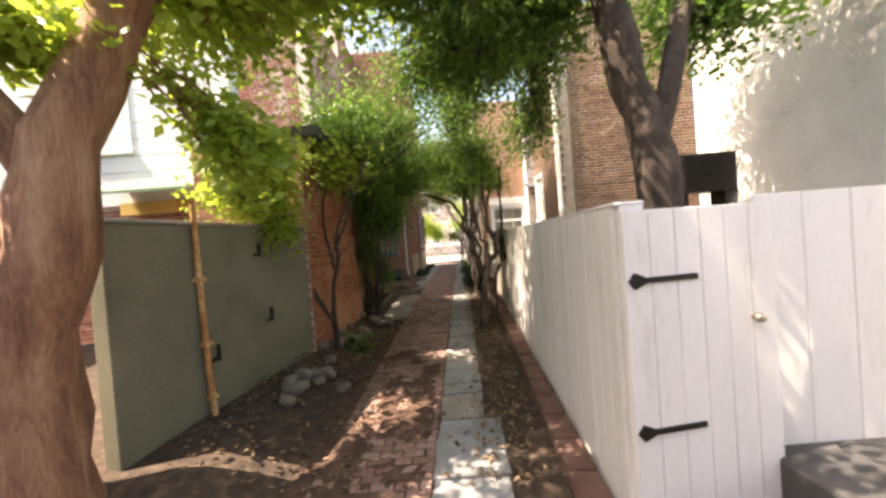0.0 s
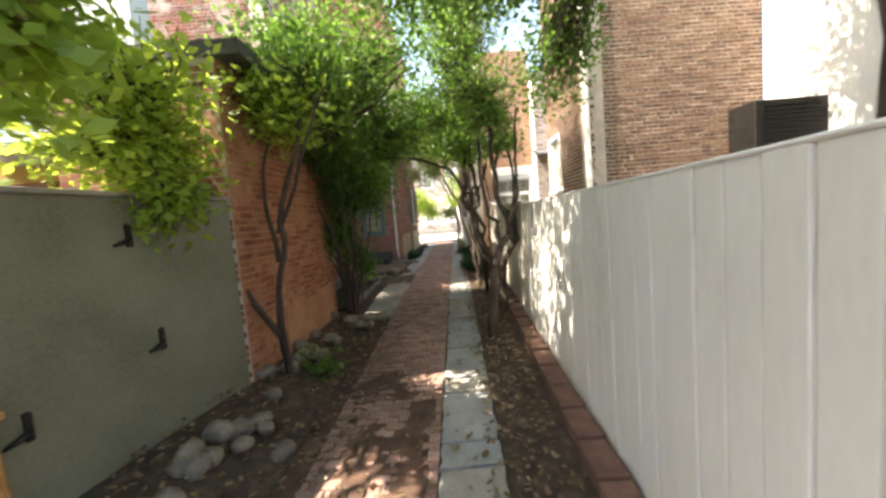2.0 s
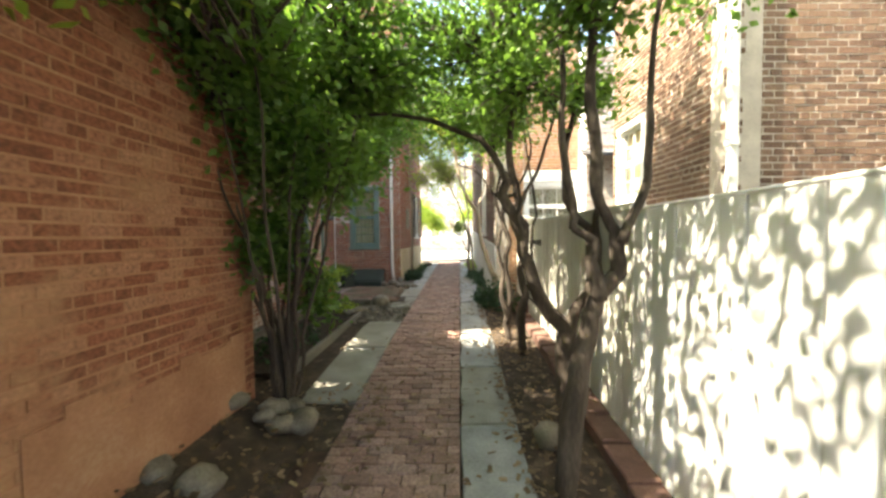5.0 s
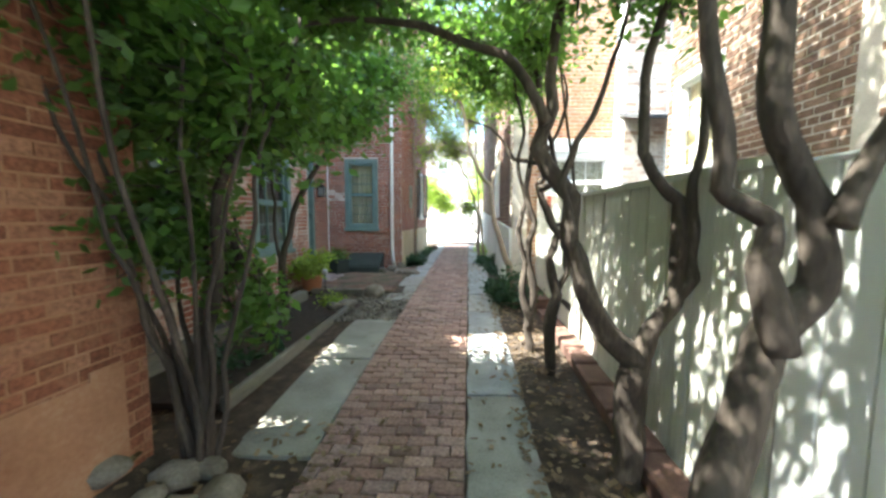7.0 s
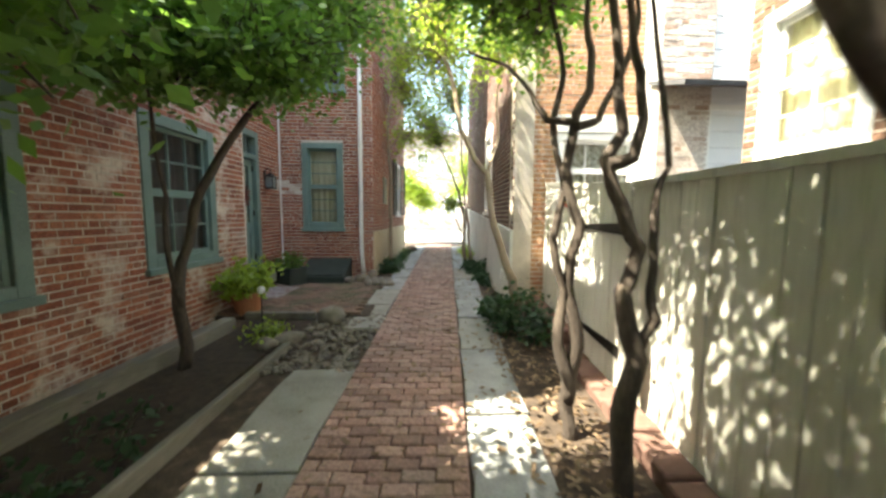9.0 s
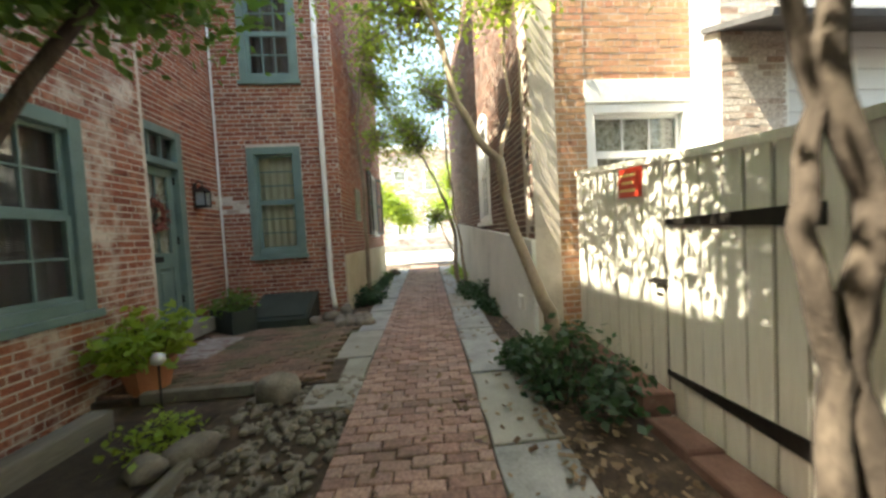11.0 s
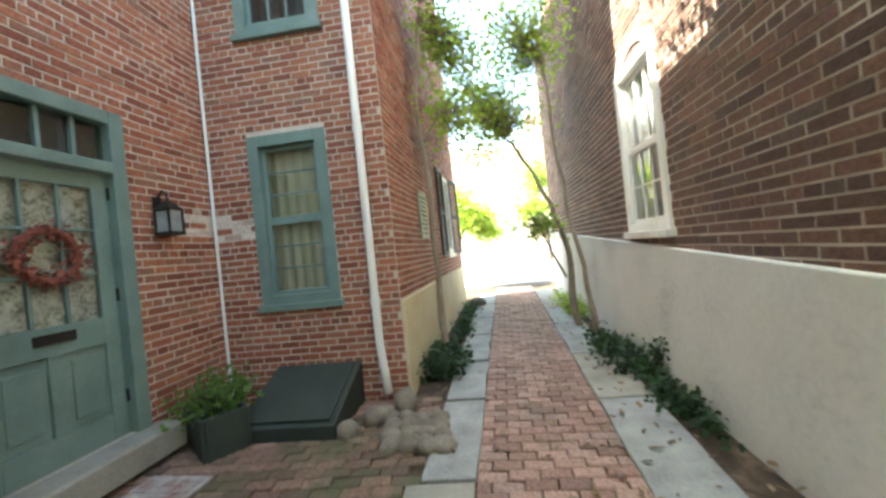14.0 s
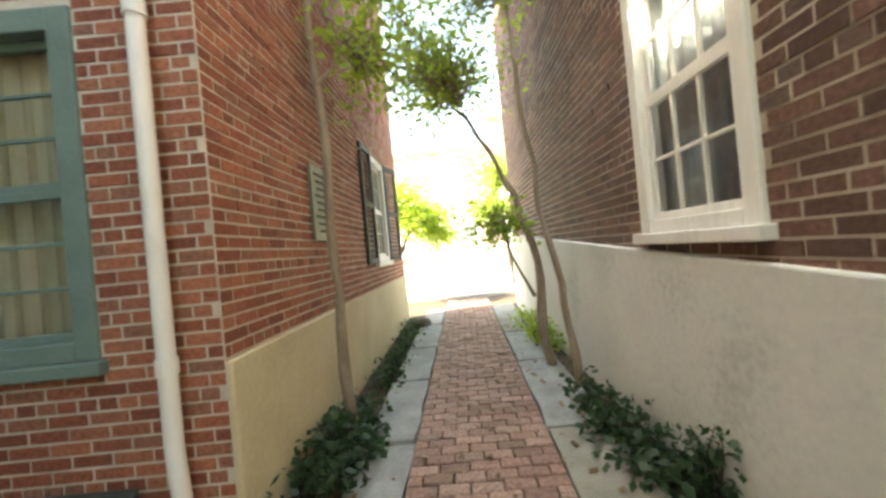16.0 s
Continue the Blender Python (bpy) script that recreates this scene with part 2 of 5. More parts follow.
class Builder:
    """Collects boxes, tubes and leaves into one mesh."""

    def __init__(self):
        self.v, self.f, self.tone = [], [], []

    def face_block(self, verts, faces, tone=0.0):
        k = len(self.v)
        self.v += [tuple(p) for p in verts]
        self.f += [tuple(k + i for i in f) for f in faces]
        self.tone += [tone] * len(faces)

    def box(self, c, s, m=None, tone=0.0, cut=0.0):
        """A box with its corners along the height cut by 'cut' on all top edges."""
        x, y, z = (q / 2 for q in s)
        k = min(cut, x * 0.8, y * 0.8, z * 0.8)
        p = [(-x, -y, -z), (x, -y, -z), (x, y, -z), (-x, y, -z)]
        f = [(3, 2, 1, 0)]
        if k > 0:
            p += [(-x, -y, z - k), (x, -y, z - k), (x, y, z - k), (-x, y, z - k)]
            p += [(-x + k, -y + k, z), (x - k, -y + k, z), (x - k, y - k, z), (-x + k, y - k, z)]
            f += [(i, (i + 1) % 4, 4 + (i + 1) % 4, 4 + i) for i in range(4)]
            f += [(4 + i, 4 + (i + 1) % 4, 8 + (i + 1) % 4, 8 + i) for i in range(4)] + [(8, 9, 10, 11)]
        else:
            p += [(-x, -y, z), (x, -y, z), (x, y, z), (-x, y, z)]
            f += [(i, (i + 1) % 4, 4 + (i + 1) % 4, 4 + i) for i in range(4)] + [(4, 5, 6, 7)]
        p = [Vector(q) + Vector(c) for q in p]
        if m is not None:
            p = [m @ q for q in p]
        self.face_block(p, f, tone)
        return self

    def tube(self, points, radii, sides=8, wobble=0.0, cap=True):
        """A tapered tube along points."""
        pts = [Vector(p) for p in points]
        ring = []
        k = len(self.v)
        for i, p in enumerate(pts):
            d = (pts[min(i + 1, len(pts) - 1)] - pts[max(i - 1, 0)]).normalized()
            a = d.orthogonal().normalized() if i == 0 else (a - d * a.dot(d)).normalized()
            b = d.cross(a)
            for j in range(sides):
                t = 2 * math.pi * j / sides
                r = radii[i] * (1 + wobble * noise.noise(p * 3 + Vector((math.cos(t), math.sin(t), 0)) * 2))
                self.v.append(tuple(p + (a * math.cos(t) + b * math.sin(t)) * r))
        for i in range(len(pts) - 1):
            for j in range(sides):
                q = (j + 1) % sides
                self.f.append((k + i * sides + j, k + i * sides + q, k + (i + 1) * sides + q, k + (i + 1) * sides + j))
                self.tone.append(0.0)
        if cap:
            self.f.append(tuple(k + j for j in reversed(range(sides))))
            self.f.append(tuple(k + (len(pts) - 1) * sides + j for j in range(sides)))
            self.tone += [0.0, 0.0]
        return self

    def leaf(self, p, size, rng, tone, up=0.3, wide=0.28):
        d = Vector((rng.uniform(-1, 1), rng.uniform(-1, 1), rng.uniform(-1, 1) * 0.7 - 0.15)).normalized()
        n = Vector((rng.uniform(-1, 1), rng.uniform(-1, 1), rng.uniform(-1, 1) + up)).normalized()
        s = d.cross(n)
        if s.length < 0.1:
            return
        s.normalize()
        n = s.cross(d)
        p = Vector(p)
        m = p + d * size * 0.45 - n * size * 0.08
        self.face_block([p, m + s * size * wide + n * size * 0.06, p + d * size, m - s * size * wide + n * size * 0.06], [(0, 1, 2), (0, 2, 3)], tone)

    def make(self, name, mat, parent=None, smooth=False):
        me = bpy.data.meshes.new(name)
        me.from_pydata(self.v, [], self.f)
        at = me.attributes.new("tone", "FLOAT", "FACE")
        at.data.foreach_set("value", self.tone)
        if smooth:
            me.polygons.foreach_set("use_smooth", [True] * len(me.polygons))
        me.materials.append(mat)
        me.update()
        ob = new(name, me)
        ob.parent = parent
        return ob


def empty(name, m=None):
    ob = new(name)
    if m is not None:
        ob.matrix_world = m
    return ob


def bevel(ob, width=0.006):
    md = ob.modifiers.new("edge", "BEVEL")
    md.width, md.segments, md.limit_method = width, 2, "ANGLE"
    return ob


def lump(name, mat, size, seed, parent=None, detail=2, rough=0.25):
    """A stone: an uneven rounded block."""
    bm = bmesh.new()
    bmesh.ops.create_icosphere(bm, subdivisions=detail, radius=1)
    for v in bm.verts:
        q = v.co.copy()
        k = 1 + rough * noise.noise(q * 1.3 + Vector((seed * 7.1, 0, 0)))
        c = max(abs(q.x), abs(q.y), abs(q.z))
        v.co = Vector((q.x * size[0], q.y * size[1], q.z * size[2])) * k * (0.75 + 0.25 / c)
    me = bpy.data.meshes.new(name)
    bm.to_mesh(me)
    bm.free()
    me.polygons.foreach_set("use_smooth", [True] * len(me.polygons))
    me.materials.append(mat)
    ob = new(name, me)
    ob.parent = parent
    return ob


LEAN = 0.0588          # the alley runs this much to the right per metre


def gz(y):
    """Height of the ground along the alley."""
    if y < -2:
        return -0.7525
    if y < 9.5:
        return -0.12 + 0.055 * (y - 9.5)
    if y < 14.8:
        return -0.12 + (y - 9.5) * 0.12 / 5.3
    return 0.02 * (min(y, 24) - 14.8)


def bank(x, y):
    """Height of the soil heaped up along the left walls."""
    return 0.32 * max(0.0, min(1.0, (-0.1 - x) / 0.75)) * max(0.0, min(1.0, (y - 1.2) / 1.5)) * max(0.0, min(1.0, (8.2 - y) / 0.9))


def xe(y):
    """Right edge of the brick path."""
    return 0.80 + LEAN * y


def xf(y):
    """Line of the fences on the right."""
    return 2.12 + LEAN * y


YAW = -math.degrees(math.atan(LEAN))


def brick_wall(name, a, b, z0, z1, mat, label, holes=(), parts=None, seed=1, thick=0.28, size=(0.194, 0.057), joint=0.013, mortar=None, proud=0.003, pale=None):
    """A wall from a to b (plan), its face on the right of the way from a to b; holes (u0, u1, v0, v1) in metres along and up.
    Bricks within parts (u0, u1, v0, v1) are objects of their own; the rest are joined."""
    rng = random.Random(seed)
    a, b = Vector((*a, 0)), Vector((*b, 0))
    L = (b - a).length
    u = (b - a).normalized()
    nrm = Vector((u.y, -u.x, 0))
    m = Matrix((( u.x, -nrm.x, 0, a.x), (u.y, -nrm.y, 0, a.y), (0, 0, 1, 0), (0, 0, 0, 1)))
    # local frame: x along, -y out of the face, z up
    core = Builder()
    us = sorted({0, L, *(h[0] for h in holes), *(h[1] for h in holes)})
    for p, q in zip(us, us[1:]):
        mid = (p + q) / 2
        cuts = sorted((h[2], h[3]) for h in holes if h[0] < mid < h[1])
        z = z0
        for lo, hi in cuts + [(z1, z1)]:
            if lo - z > 0.001:
                core.box(((p + q) / 2, thick / 2, (z + lo) / 2), (q - p, thick, lo - z))
            z = hi
    wall = core.make(name, mortar or MORTAR)
    wall.matrix_world = m
    tagged(wall, label, "wall", kind="structure")
    bw, bh = size[0] + joint, size[1] + joint
    rest = Builder()
    limed = Builder()
    singles = []
    rows = int((z1 - z0) / bh)
    depth = 0.02
    for r in range(rows):
        z = z0 + (r + 0.5) * bh
        header = r % 6 == 5
        step = bw / 2 if header else bw
        x = -step / 2 if r % 2 else 0.0
        spans = [(h[0] - 0.004, h[1] + 0.004) for h in holes if h[2] - bh * 0.4 < z < h[3] + bh * 0.4]
        while x < L:
            p, q = max(x, 0) + joint / 2, min(x + step, L) - joint / 2
            x += step
            pieces = [(p, q)]
            for s0, s1 in spans:
                pieces = [w for e in pieces for w in ((e[0], min(e[1], s0)), (max(e[0], s1), e[1]))]
            for p, q in pieces:
                if q - p < 0.025:
                    continue
                c = (p + q) / 2
                out = proud + rng.uniform(-0.003, 0.004)
                if pale and pale[0] < c < pale[1] and pale[2] < z < pale[3] and rng.random() < 0.7:
                    limed.box((c, depth / 2 - out, z), (q - p, depth, size[1]), tone=rng.random())
                elif parts and parts[0] < c < parts[1] and parts[2] < z < parts[3] and len(singles) < 300:
                    singles.append((c, -out, z, q - p))
                else:
                    w = size[1] * rng.uniform(0.94, 1.02)
                    rest.box((c, depth / 2 - out, z + rng.uniform(-0.002, 0.002)), (q - p, depth, w), tone=rng.random())
    st = tagged(rest.make("bricks", mat, wall), kind="stuff")
    if limed.v:
        tagged(limed.make("limed_bricks", BRICK_LIMED_GLARE, wall), kind="stuff")
    if singles:
        one = Builder()
        one.box((0, 0.01, 0), (1, 0.02, size[1]))
        proto = one.make("brick", mat, wall)
        me = proto.data
        for i, (c, y, z, w) in enumerate(singles):
            ob = proto if i == 0 else new("brick", me)
            ob.parent = wall
            ob.location, ob.scale = (c, y, z), (w, 1, rng.uniform(0.95, 1.02))
    return wall


def wall_matrix(a, b, u, z):
    """A pose on a wall that runs from a to b: x along, -y out of the face, z up, at u metres along and height z."""
    a, b = Vector((*a, 0)), Vector((*b, 0))
    d = (b - a).normalized()
    n = Vector((d.y, -d.x, 0))
    p = a + d * u
    return Matrix(((d.x, -n.x, 0, p.x), (d.y, -n.y, 0, p.y), (0, 0, 1, z), (0, 0, 0, 1)))


def sash_window(m, w, h, paint, cols, rows, behind, label, name="window_1", frame_w=0.11, recess=0.06, sill=0.1, proud=0.02, dim=False):
    """A double-hung window in its opening; m at the middle of the opening's foot, on the face."""
    top = empty(name, m)
    tagged(top, label, "window", kind="structure")
    fr = Builder()
    d = recess + proud + 0.06
    yc = d / 2 - proud
    for sx in (-1, 1):
        fr.box((sx * (w / 2 - frame_w / 2), yc, h / 2), (frame_w, d, h))
    fr.box((0, yc, h - frame_w / 2), (w - 2 * frame_w, d, frame_w))
    fr.box((0, yc, frame_w * 0.4), (w - 2 * frame_w, d, frame_w * 0.8))
    bevel(fr.make("frame", paint, top), 0.008)
    s = Builder()
    s.box((0, -0.01, -0.035), (w + 0.06, sill, 0.07))
    bevel(s.make("sill", paint, top), 0.008)
    iw, ih = w - 2 * frame_w, h - 1.8 * frame_w
    z0 = frame_w * 0.8
    for k in range(2):
        sb = Builder()
        zb, hh = z0 + k * ih / 2, ih / 2
        y = recess + (0.0 if k else -0.02)
        t = 0.045
        for sx in (-1, 1):
            sb.box((sx * (iw / 2 - t / 2), y, zb + hh / 2), (t, 0.035, hh))
        for zz in (zb + t / 2, zb + hh - t / 2):
            sb.box((0, y, zz), (iw - 2 * t, 0.035, t))
        for c in range(1, cols):
            sb.box((-iw / 2 + t + (iw - 2 * t) * c / cols, y, zb + hh / 2), (0.02, 0.028, hh - 2 * t))
        for r in range(1, rows):
            sb.box((0, y + 0.001, zb + t + (hh - 2 * t) * r / rows), (iw - 2 * t, 0.024, 0.02))
        bevel(sb.make("sash", paint, top), 0.004)
        g = Builder()
        g.box((0, y + 0.008, zb + hh / 2), (iw - 2 * t, 0.004, hh - 2 * t))
        go = g.make("pane", GLASS, top)
        go.visible_shadow = False
    # Sheet behind the panes; in near black it paints the room's shade.
    c = Builder()
    n = 24
    z0, ih = 0.005, h - 0.01
    for i in range(n):
        x0, x1 = (w - 0.01) * (i / n - 0.5), (w - 0.01) * ((i + 1) / n - 0.5)
        y0 = recess + 0.085 + 0.012 * math.sin(i * 1.9)
        y1 = recess + 0.085 + 0.012 * math.sin((i + 1) * 1.9)
        c.face_block([(x0, y0, z0), (x1, y1, z0), (x1, y1, z0 + ih), (x0, y0, z0 + ih), (x0, y0 + 0.01, z0), (x1, y1 + 0.01, z0), (x1, y1 + 0.01, z0 + ih), (x0, y0 + 0.01, z0 + ih)], [(0, 1, 2, 3), (7, 6, 5, 4)])
    c.make("blind", behind, top)
    return top


def branch_points(p, q, rng, bend=0.12, steps=6):
    p, q = Vector(p), Vector(q)
    L = (q - p).length
    out = []
    o1 = Vector((rng.uniform(-1, 1), rng.uniform(-1, 1), rng.uniform(-0.4, 0.4))) * bend * L
    o2 = Vector((rng.uniform(-1, 1), rng.uniform(-1, 1), rng.uniform(-0.4, 0.4))) * bend * L
    for i in range(steps + 1):
        t = i / steps
        out.append(p.lerp(q, t) + o1 * math.sin(math.pi * t) + o2 * math.sin(2 * math.pi * t) * 0.6)
    return out


def tree(name, label, stems, clumps, bark, leaf, seed, leaf_size=0.07, density=500, hang=0.0, twigs=True, category="tree"):
    """stems: (points, radius at foot, radius at end). clumps: (centre, radii, share): leaves in many small sprays."""
    rng = random.Random(seed)
    top = empty(name, Matrix.Translation(stems[0][0][0]))
    tagged(top, label, category)
    inv = Matrix.Translation(-Vector(stems[0][0][0]))
    tips = []
    for pts, r0, r1 in stems:
        b = Builder()
        full = []
        for p, q in zip(pts, pts[1:]):
            seg = branch_points(p, q, rng, 0.05, 5)
            full += seg if not full else seg[1:]
        n = len(full)
        b.tube([inv @ p for p in full], [r0 + (r1 - r0) * (i / (n - 1)) ** 0.8 for i in range(n)], 9, 0.35)
        b.make("trunk" if r0 > 0.035 else "limb", bark, top, smooth=True)
        tips += [full[-1], full[int(n * 0.75)]]
    tw, lf = Builder(), Builder()
    for c, rad, share in clumps:
        c = Vector(c)
        sprays = max(8, int(share * 34))
        near = min(tips, key=lambda p: (p - c).length)
        for k in range(sprays):
            while True:
                q = Vector((rng.uniform(-1, 1), rng.uniform(-1, 1), rng.uniform(-1, 1)))
                if 0.15 < q.length < 1:
                    break
            q = q * (0.75 + 0.35 * rng.random())
            e = c + Vector((q.x * rad[0], q.y * rad[1], q.z * rad[2]))
            st = near.lerp(c, rng.uniform(0.1, 0.9)) + Vector((rng.uniform(-1, 1), rng.uniform(-1, 1), rng.uniform(-1, 1))) * 0.12
            pts = branch_points(st, e, rng, 0.1, 4)
            if twigs:
                tw.tube([inv @ p for p in pts], [0.012, 0.009, 0.007, 0.005, 0.003], 4, cap=False)
            tone0 = rng.random() * 0.6
            m = int(density * 2.4 * share / sprays)
            for _ in range(m):
                f = rng.random() ** 0.6
                p = pts[min(4, int(f * 4.99))]
                sp = 0.30 * max(rad) ** 0.5
                o = Vector((rng.gauss(0, 1), rng.gauss(0, 1), rng.gauss(0, 0.7) - hang)) * sp * 0.5
                lf.leaf(inv @ (p + o), leaf_size * rng.uniform(0.6, 1.25), rng, min(1, tone0 + rng.random() * 0.45))
    if twigs and tw.v:
        tagged(tw.make("twigs", bark, top, smooth=True), kind="stuff")
    tagged(lf.make("leaves", leaf, top), kind="stuff")
    return top


def shrub(name, label, p, radii, leaf, seed, count=700, leaf_size=0.06, category="plant", pile=0.0):
    """A low mass of leaves on short stems."""
    rng = random.Random(seed)
    top = empty(name, Matrix.Translation(p))
    tagged(top, label, category)
    st, lf = Builder(), Builder()
    for k in range(max(8, count // 22)):
        a, r = rng.uniform(0, 2 * math.pi), rng.random() ** 0.5
        h = radii[2] * (1 - 0.55 * r * r) * rng.uniform(0.6, 1.15)
        e = Vector((math.cos(a) * r * radii[0], math.sin(a) * r * radii[1], h))
        s = Vector((e.x * 0.55, e.y * 0.55, 0.0))
        pts = branch_points(s, e, rng, 0.1, 3)
        st.tube(pts, [0.006, 0.005, 0.004, 0.002], 4, cap=False)
        tone0 = rng.random() * 0.6
        for _ in range(22):
            f = rng.random() ** 0.7
            q = pts[min(3, int(f * 3.99))] + Vector((rng.gauss(0, 1), rng.gauss(0, 1), rng.gauss(0, 0.6))) * 0.07
            q.z = max(q.z, 0.01)
            lf.leaf(q, leaf_size * rng.uniform(0.6, 1.3), rng, min(1, tone0 + rng.random() * 0.45), 0.8, 0.34)
    tagged(st.make("stems", BARK, top), kind="stuff")
    tagged(lf.make("leaves", leaf, top), kind="stuff")
    return top

# ---- ground ----
rng = random.Random(11)
gb_ = Builder()
ys = [-60, -20, -8, -2] + [-2 + 0.5 * i for i in range(1, 53)] + [30, 60, 160]
xs = [-120, -30, -10, -5, -3, -2, -1.4, -1.0, -0.8, -0.6, -0.4, -0.2, 0, 0.5, 1.0, 1.5, 2.0, 2.6, 4, 8, 30, 120]
for y in ys:
    for x in xs:
        heap = 0.0
        if 1 < y < 8.2 and x < -0.05:
            heap = bank(x, y) + 0.04 * noise.noise(Vector((x * 2, y * 2, 0)))
        gb_.v.append((x, y, gz(y) - 0.02 + heap))
for j in range(len(ys) - 1):
    for i in range(len(xs) - 1):
        k = j * len(xs) + i
        gb_.f.append((k, k + 1, k + 1 + len(xs), k + len(xs)))
        gb_.tone.append(0)
tagged(gb_.make("ground", DIRT, smooth=True), "dark leaf-strewn dirt ground beside the brick path", "ground", kind="structure")
st = Builder()
st.box((1, 27.5, gz(24) - 0.03), (80, 10, 0.1))
tagged(st.make("road", STREET), "pale sunlit street beyond the alley's end", "road", kind="structure")
ap = Builder()
ap.box((5.2, 0.2, -0.5), (4.0, 3.96, 0.72), cut=0.02)
tagged(ap.make("pavement", ASPHALT), "dark asphalt pad in front of the white gate", "pavement", kind="structure")

# ---- the left side: olive wall, brick outhouse, two brick houses ----
ow = Builder()
OA, OB = (-1.50, 2.62), (-0.83, 5.08)
m = wall_matrix(OA, OB, 0, 0)
L = (Vector(OB) - Vector(OA)).length
ow.box((L / 2, 0.09, 0.55), (L, 0.18, 2.4))
olive = tagged(bevel(ow.make("wall_olive", OLIVE), 0.012), "dull olive-painted garden wall with iron fittings", "wall", kind="structure")
olive.matrix_world = m
cp = Builder()
cp.box((L / 2, 0.09, 1.765), (L + 0.03, 0.24, 0.035))
bevel(cp.make("coping", CONCRETE, olive), 0.008)


def iron_pintle(p):
    """A worn forged wall fitting."""
    top = empty("iron_bracket", p)
    tagged(top, "rusty black iron bracket on the olive wall", "bracket", "iron brackets on the olive wall")
    b = Builder()
    b.box((0, -0.012, 0), (0.035, 0.024, 0.17), cut=0.01)
    bevel(b.make("plate", IRON, top), 0.004)
    b = Builder()
    b.tube([(0, -0.02, -0.03), (-0.05, -0.03, -0.05), (-0.12, -0.03, -0.07)], [0.022, 0.018, 0.008], 7)
    b.make("spur", IRON, top, smooth=True)


for u, z in ((1.75, 0.66), (0.95, 0.42), (1.62, 1.47)):
    iron_pintle(m @ Matrix.Translation((u, 0, z)))
po = Builder()
po.tube([(-1.22, 3.38, -0.3), (-1.24, 3.36, 0.3), (-1.26, 3.36, 1.1), (-1.26, 3.35, 1.95)], [0.03, 0.028, 0.028, 0.026], 10)
po.box((-1.24, 3.36, 0.56), (0.09, 0.09, 0.04))
po.box((-1.23, 3.37, 0.02), (0.08, 0.08, 0.035))
po.box((-1.26, 3.36, 1.2), (0.09, 0.09, 0.04))
tagged(po.make("post", RUST, smooth=False), "rusted pale-painted iron post before the olive wall", "post")

# the outhouse of parged brick
GA, GB = (-0.80, 5.10), (-0.60, 7.52)
brick_wall("wall_outhouse", GA, GB, -0.6, 3.1, BRICK_PARGED, "old red brick wall with worn orange parging", parts=(0, 2.4, 0.1, 1.3), seed=3, thick=1.3, mortar=PARGE)
brick_wall("wall_outhouse_end", (-2.4, 5.10), (-0.81, 5.095), -0.6, 3.1, BRICK_PARGED, "narrow end of the old brick outhouse", seed=4, thick=0.3)
pg = Builder()
for i in range(9):
    r_ = random.Random(40 + i)
    u0 = 0.75 + i * 0.17
    pg.box((u0 + 0.085, -0.008, -0.1 + 0.25 + 0.12 * noise.noise(Vector((i * 0.7, 0, 0)))), (0.171, 0.01, 0.7 + 0.25 * noise.noise(Vector((i * 0.6, 3, 0)))))
pgo = pg.make("render_coat", PARGE)
pgo.matrix_world = wall_matrix(GA, GB, 0, 0)
tagged(pgo, "patchy orange render low on the brick outhouse", "render", kind="structure")
rf = Builder()
rf.box((-1.38, 6.3, 3.17), (1.7, 2.5, 0.14))
tagged(rf.make("roof_outhouse", ROOFING), "dark flat roof of the brick outhouse", "roof", kind="structure")

# first brick house
HA, HB = (-1.905, 9.10), (-1.72, 12.83)
HL = (Vector(HA) - Vector(HB)).length
holes1 = [(0.08, 0.84, 0.72, 2.35), (1.87, 3.04, 0.76, 2.4), (0.2, 1.0, 3.6, 5.1), (2.1, 3.0, 3.6, 5.1)]
brick_wall("wall_house_near", HA, HB, -0.4, 7.75, BRICK_WORN, "red brick house wall with whitewash wearing off", holes1, (0.7, 3.6, 0.2, 1.5), 5)
brick_wall("wall_house_near_south", (-5.2, 9.12), (-2.19, 9.12), -0.4, 7.75, BRICK_WORN, "worn red brick end wall of the near house", seed=6)
# Unseen extra height, added to keep sun off the right house wall.
brick_wall("wall_house_near_upper", (-1.771, 11.8), HB, 7.75, 9.6, BRICK_WORN, "added unseen wall top that shades the right house", seed=6)
brick_wall("wall_yard", (-2.15, 7.5), (-2.12, 9.1), -0.4, 2.7, BRICK_WORN, "low brick wall closing the side yard", seed=6)
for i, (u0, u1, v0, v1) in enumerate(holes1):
    sash_window(wall_matrix(HA, HB, (u0 + u1) / 2, v0), u1 - u0, v1 - v0, TEAL, 3, 2, SHADE_AND_PRINT if i < 2 else CURTAIN, "grey-green painted sash window in worn red brick", "window_near", 0.12)
jb = Builder()
# Seen only low down; the upper part is added to block a sun streak.
jb.box((-2.03, 12.86, 4.6), (0.6, 0.06, 10.0))
tagged(jb.make("wall_house_near_end", MORTAR), "narrow mortared end of the near house wall", "wall", kind="structure")

# second brick house: door wall, window wall, alley wall
DA, DB = (-2.10, 12.89), (-2.02, 14.96)
DOOR = (0.09, 1.16, 0.26, 2.82)
brick_wall("wall_door", DA, DB, -0.4, 9.6, BRICK_RED, "red brick house wall around the green door", [DOOR], (1.1, 2.1, 0.5, 2.3), 7, pale=(1.45, 2.07, 1.86, 2.12))
WA, WB = (-2.02, 14.96), (-0.07, 14.96)
hw = [(0.47, 1.335, 1.05, 2.84), (0.47, 1.40, 3.92, 5.5)]
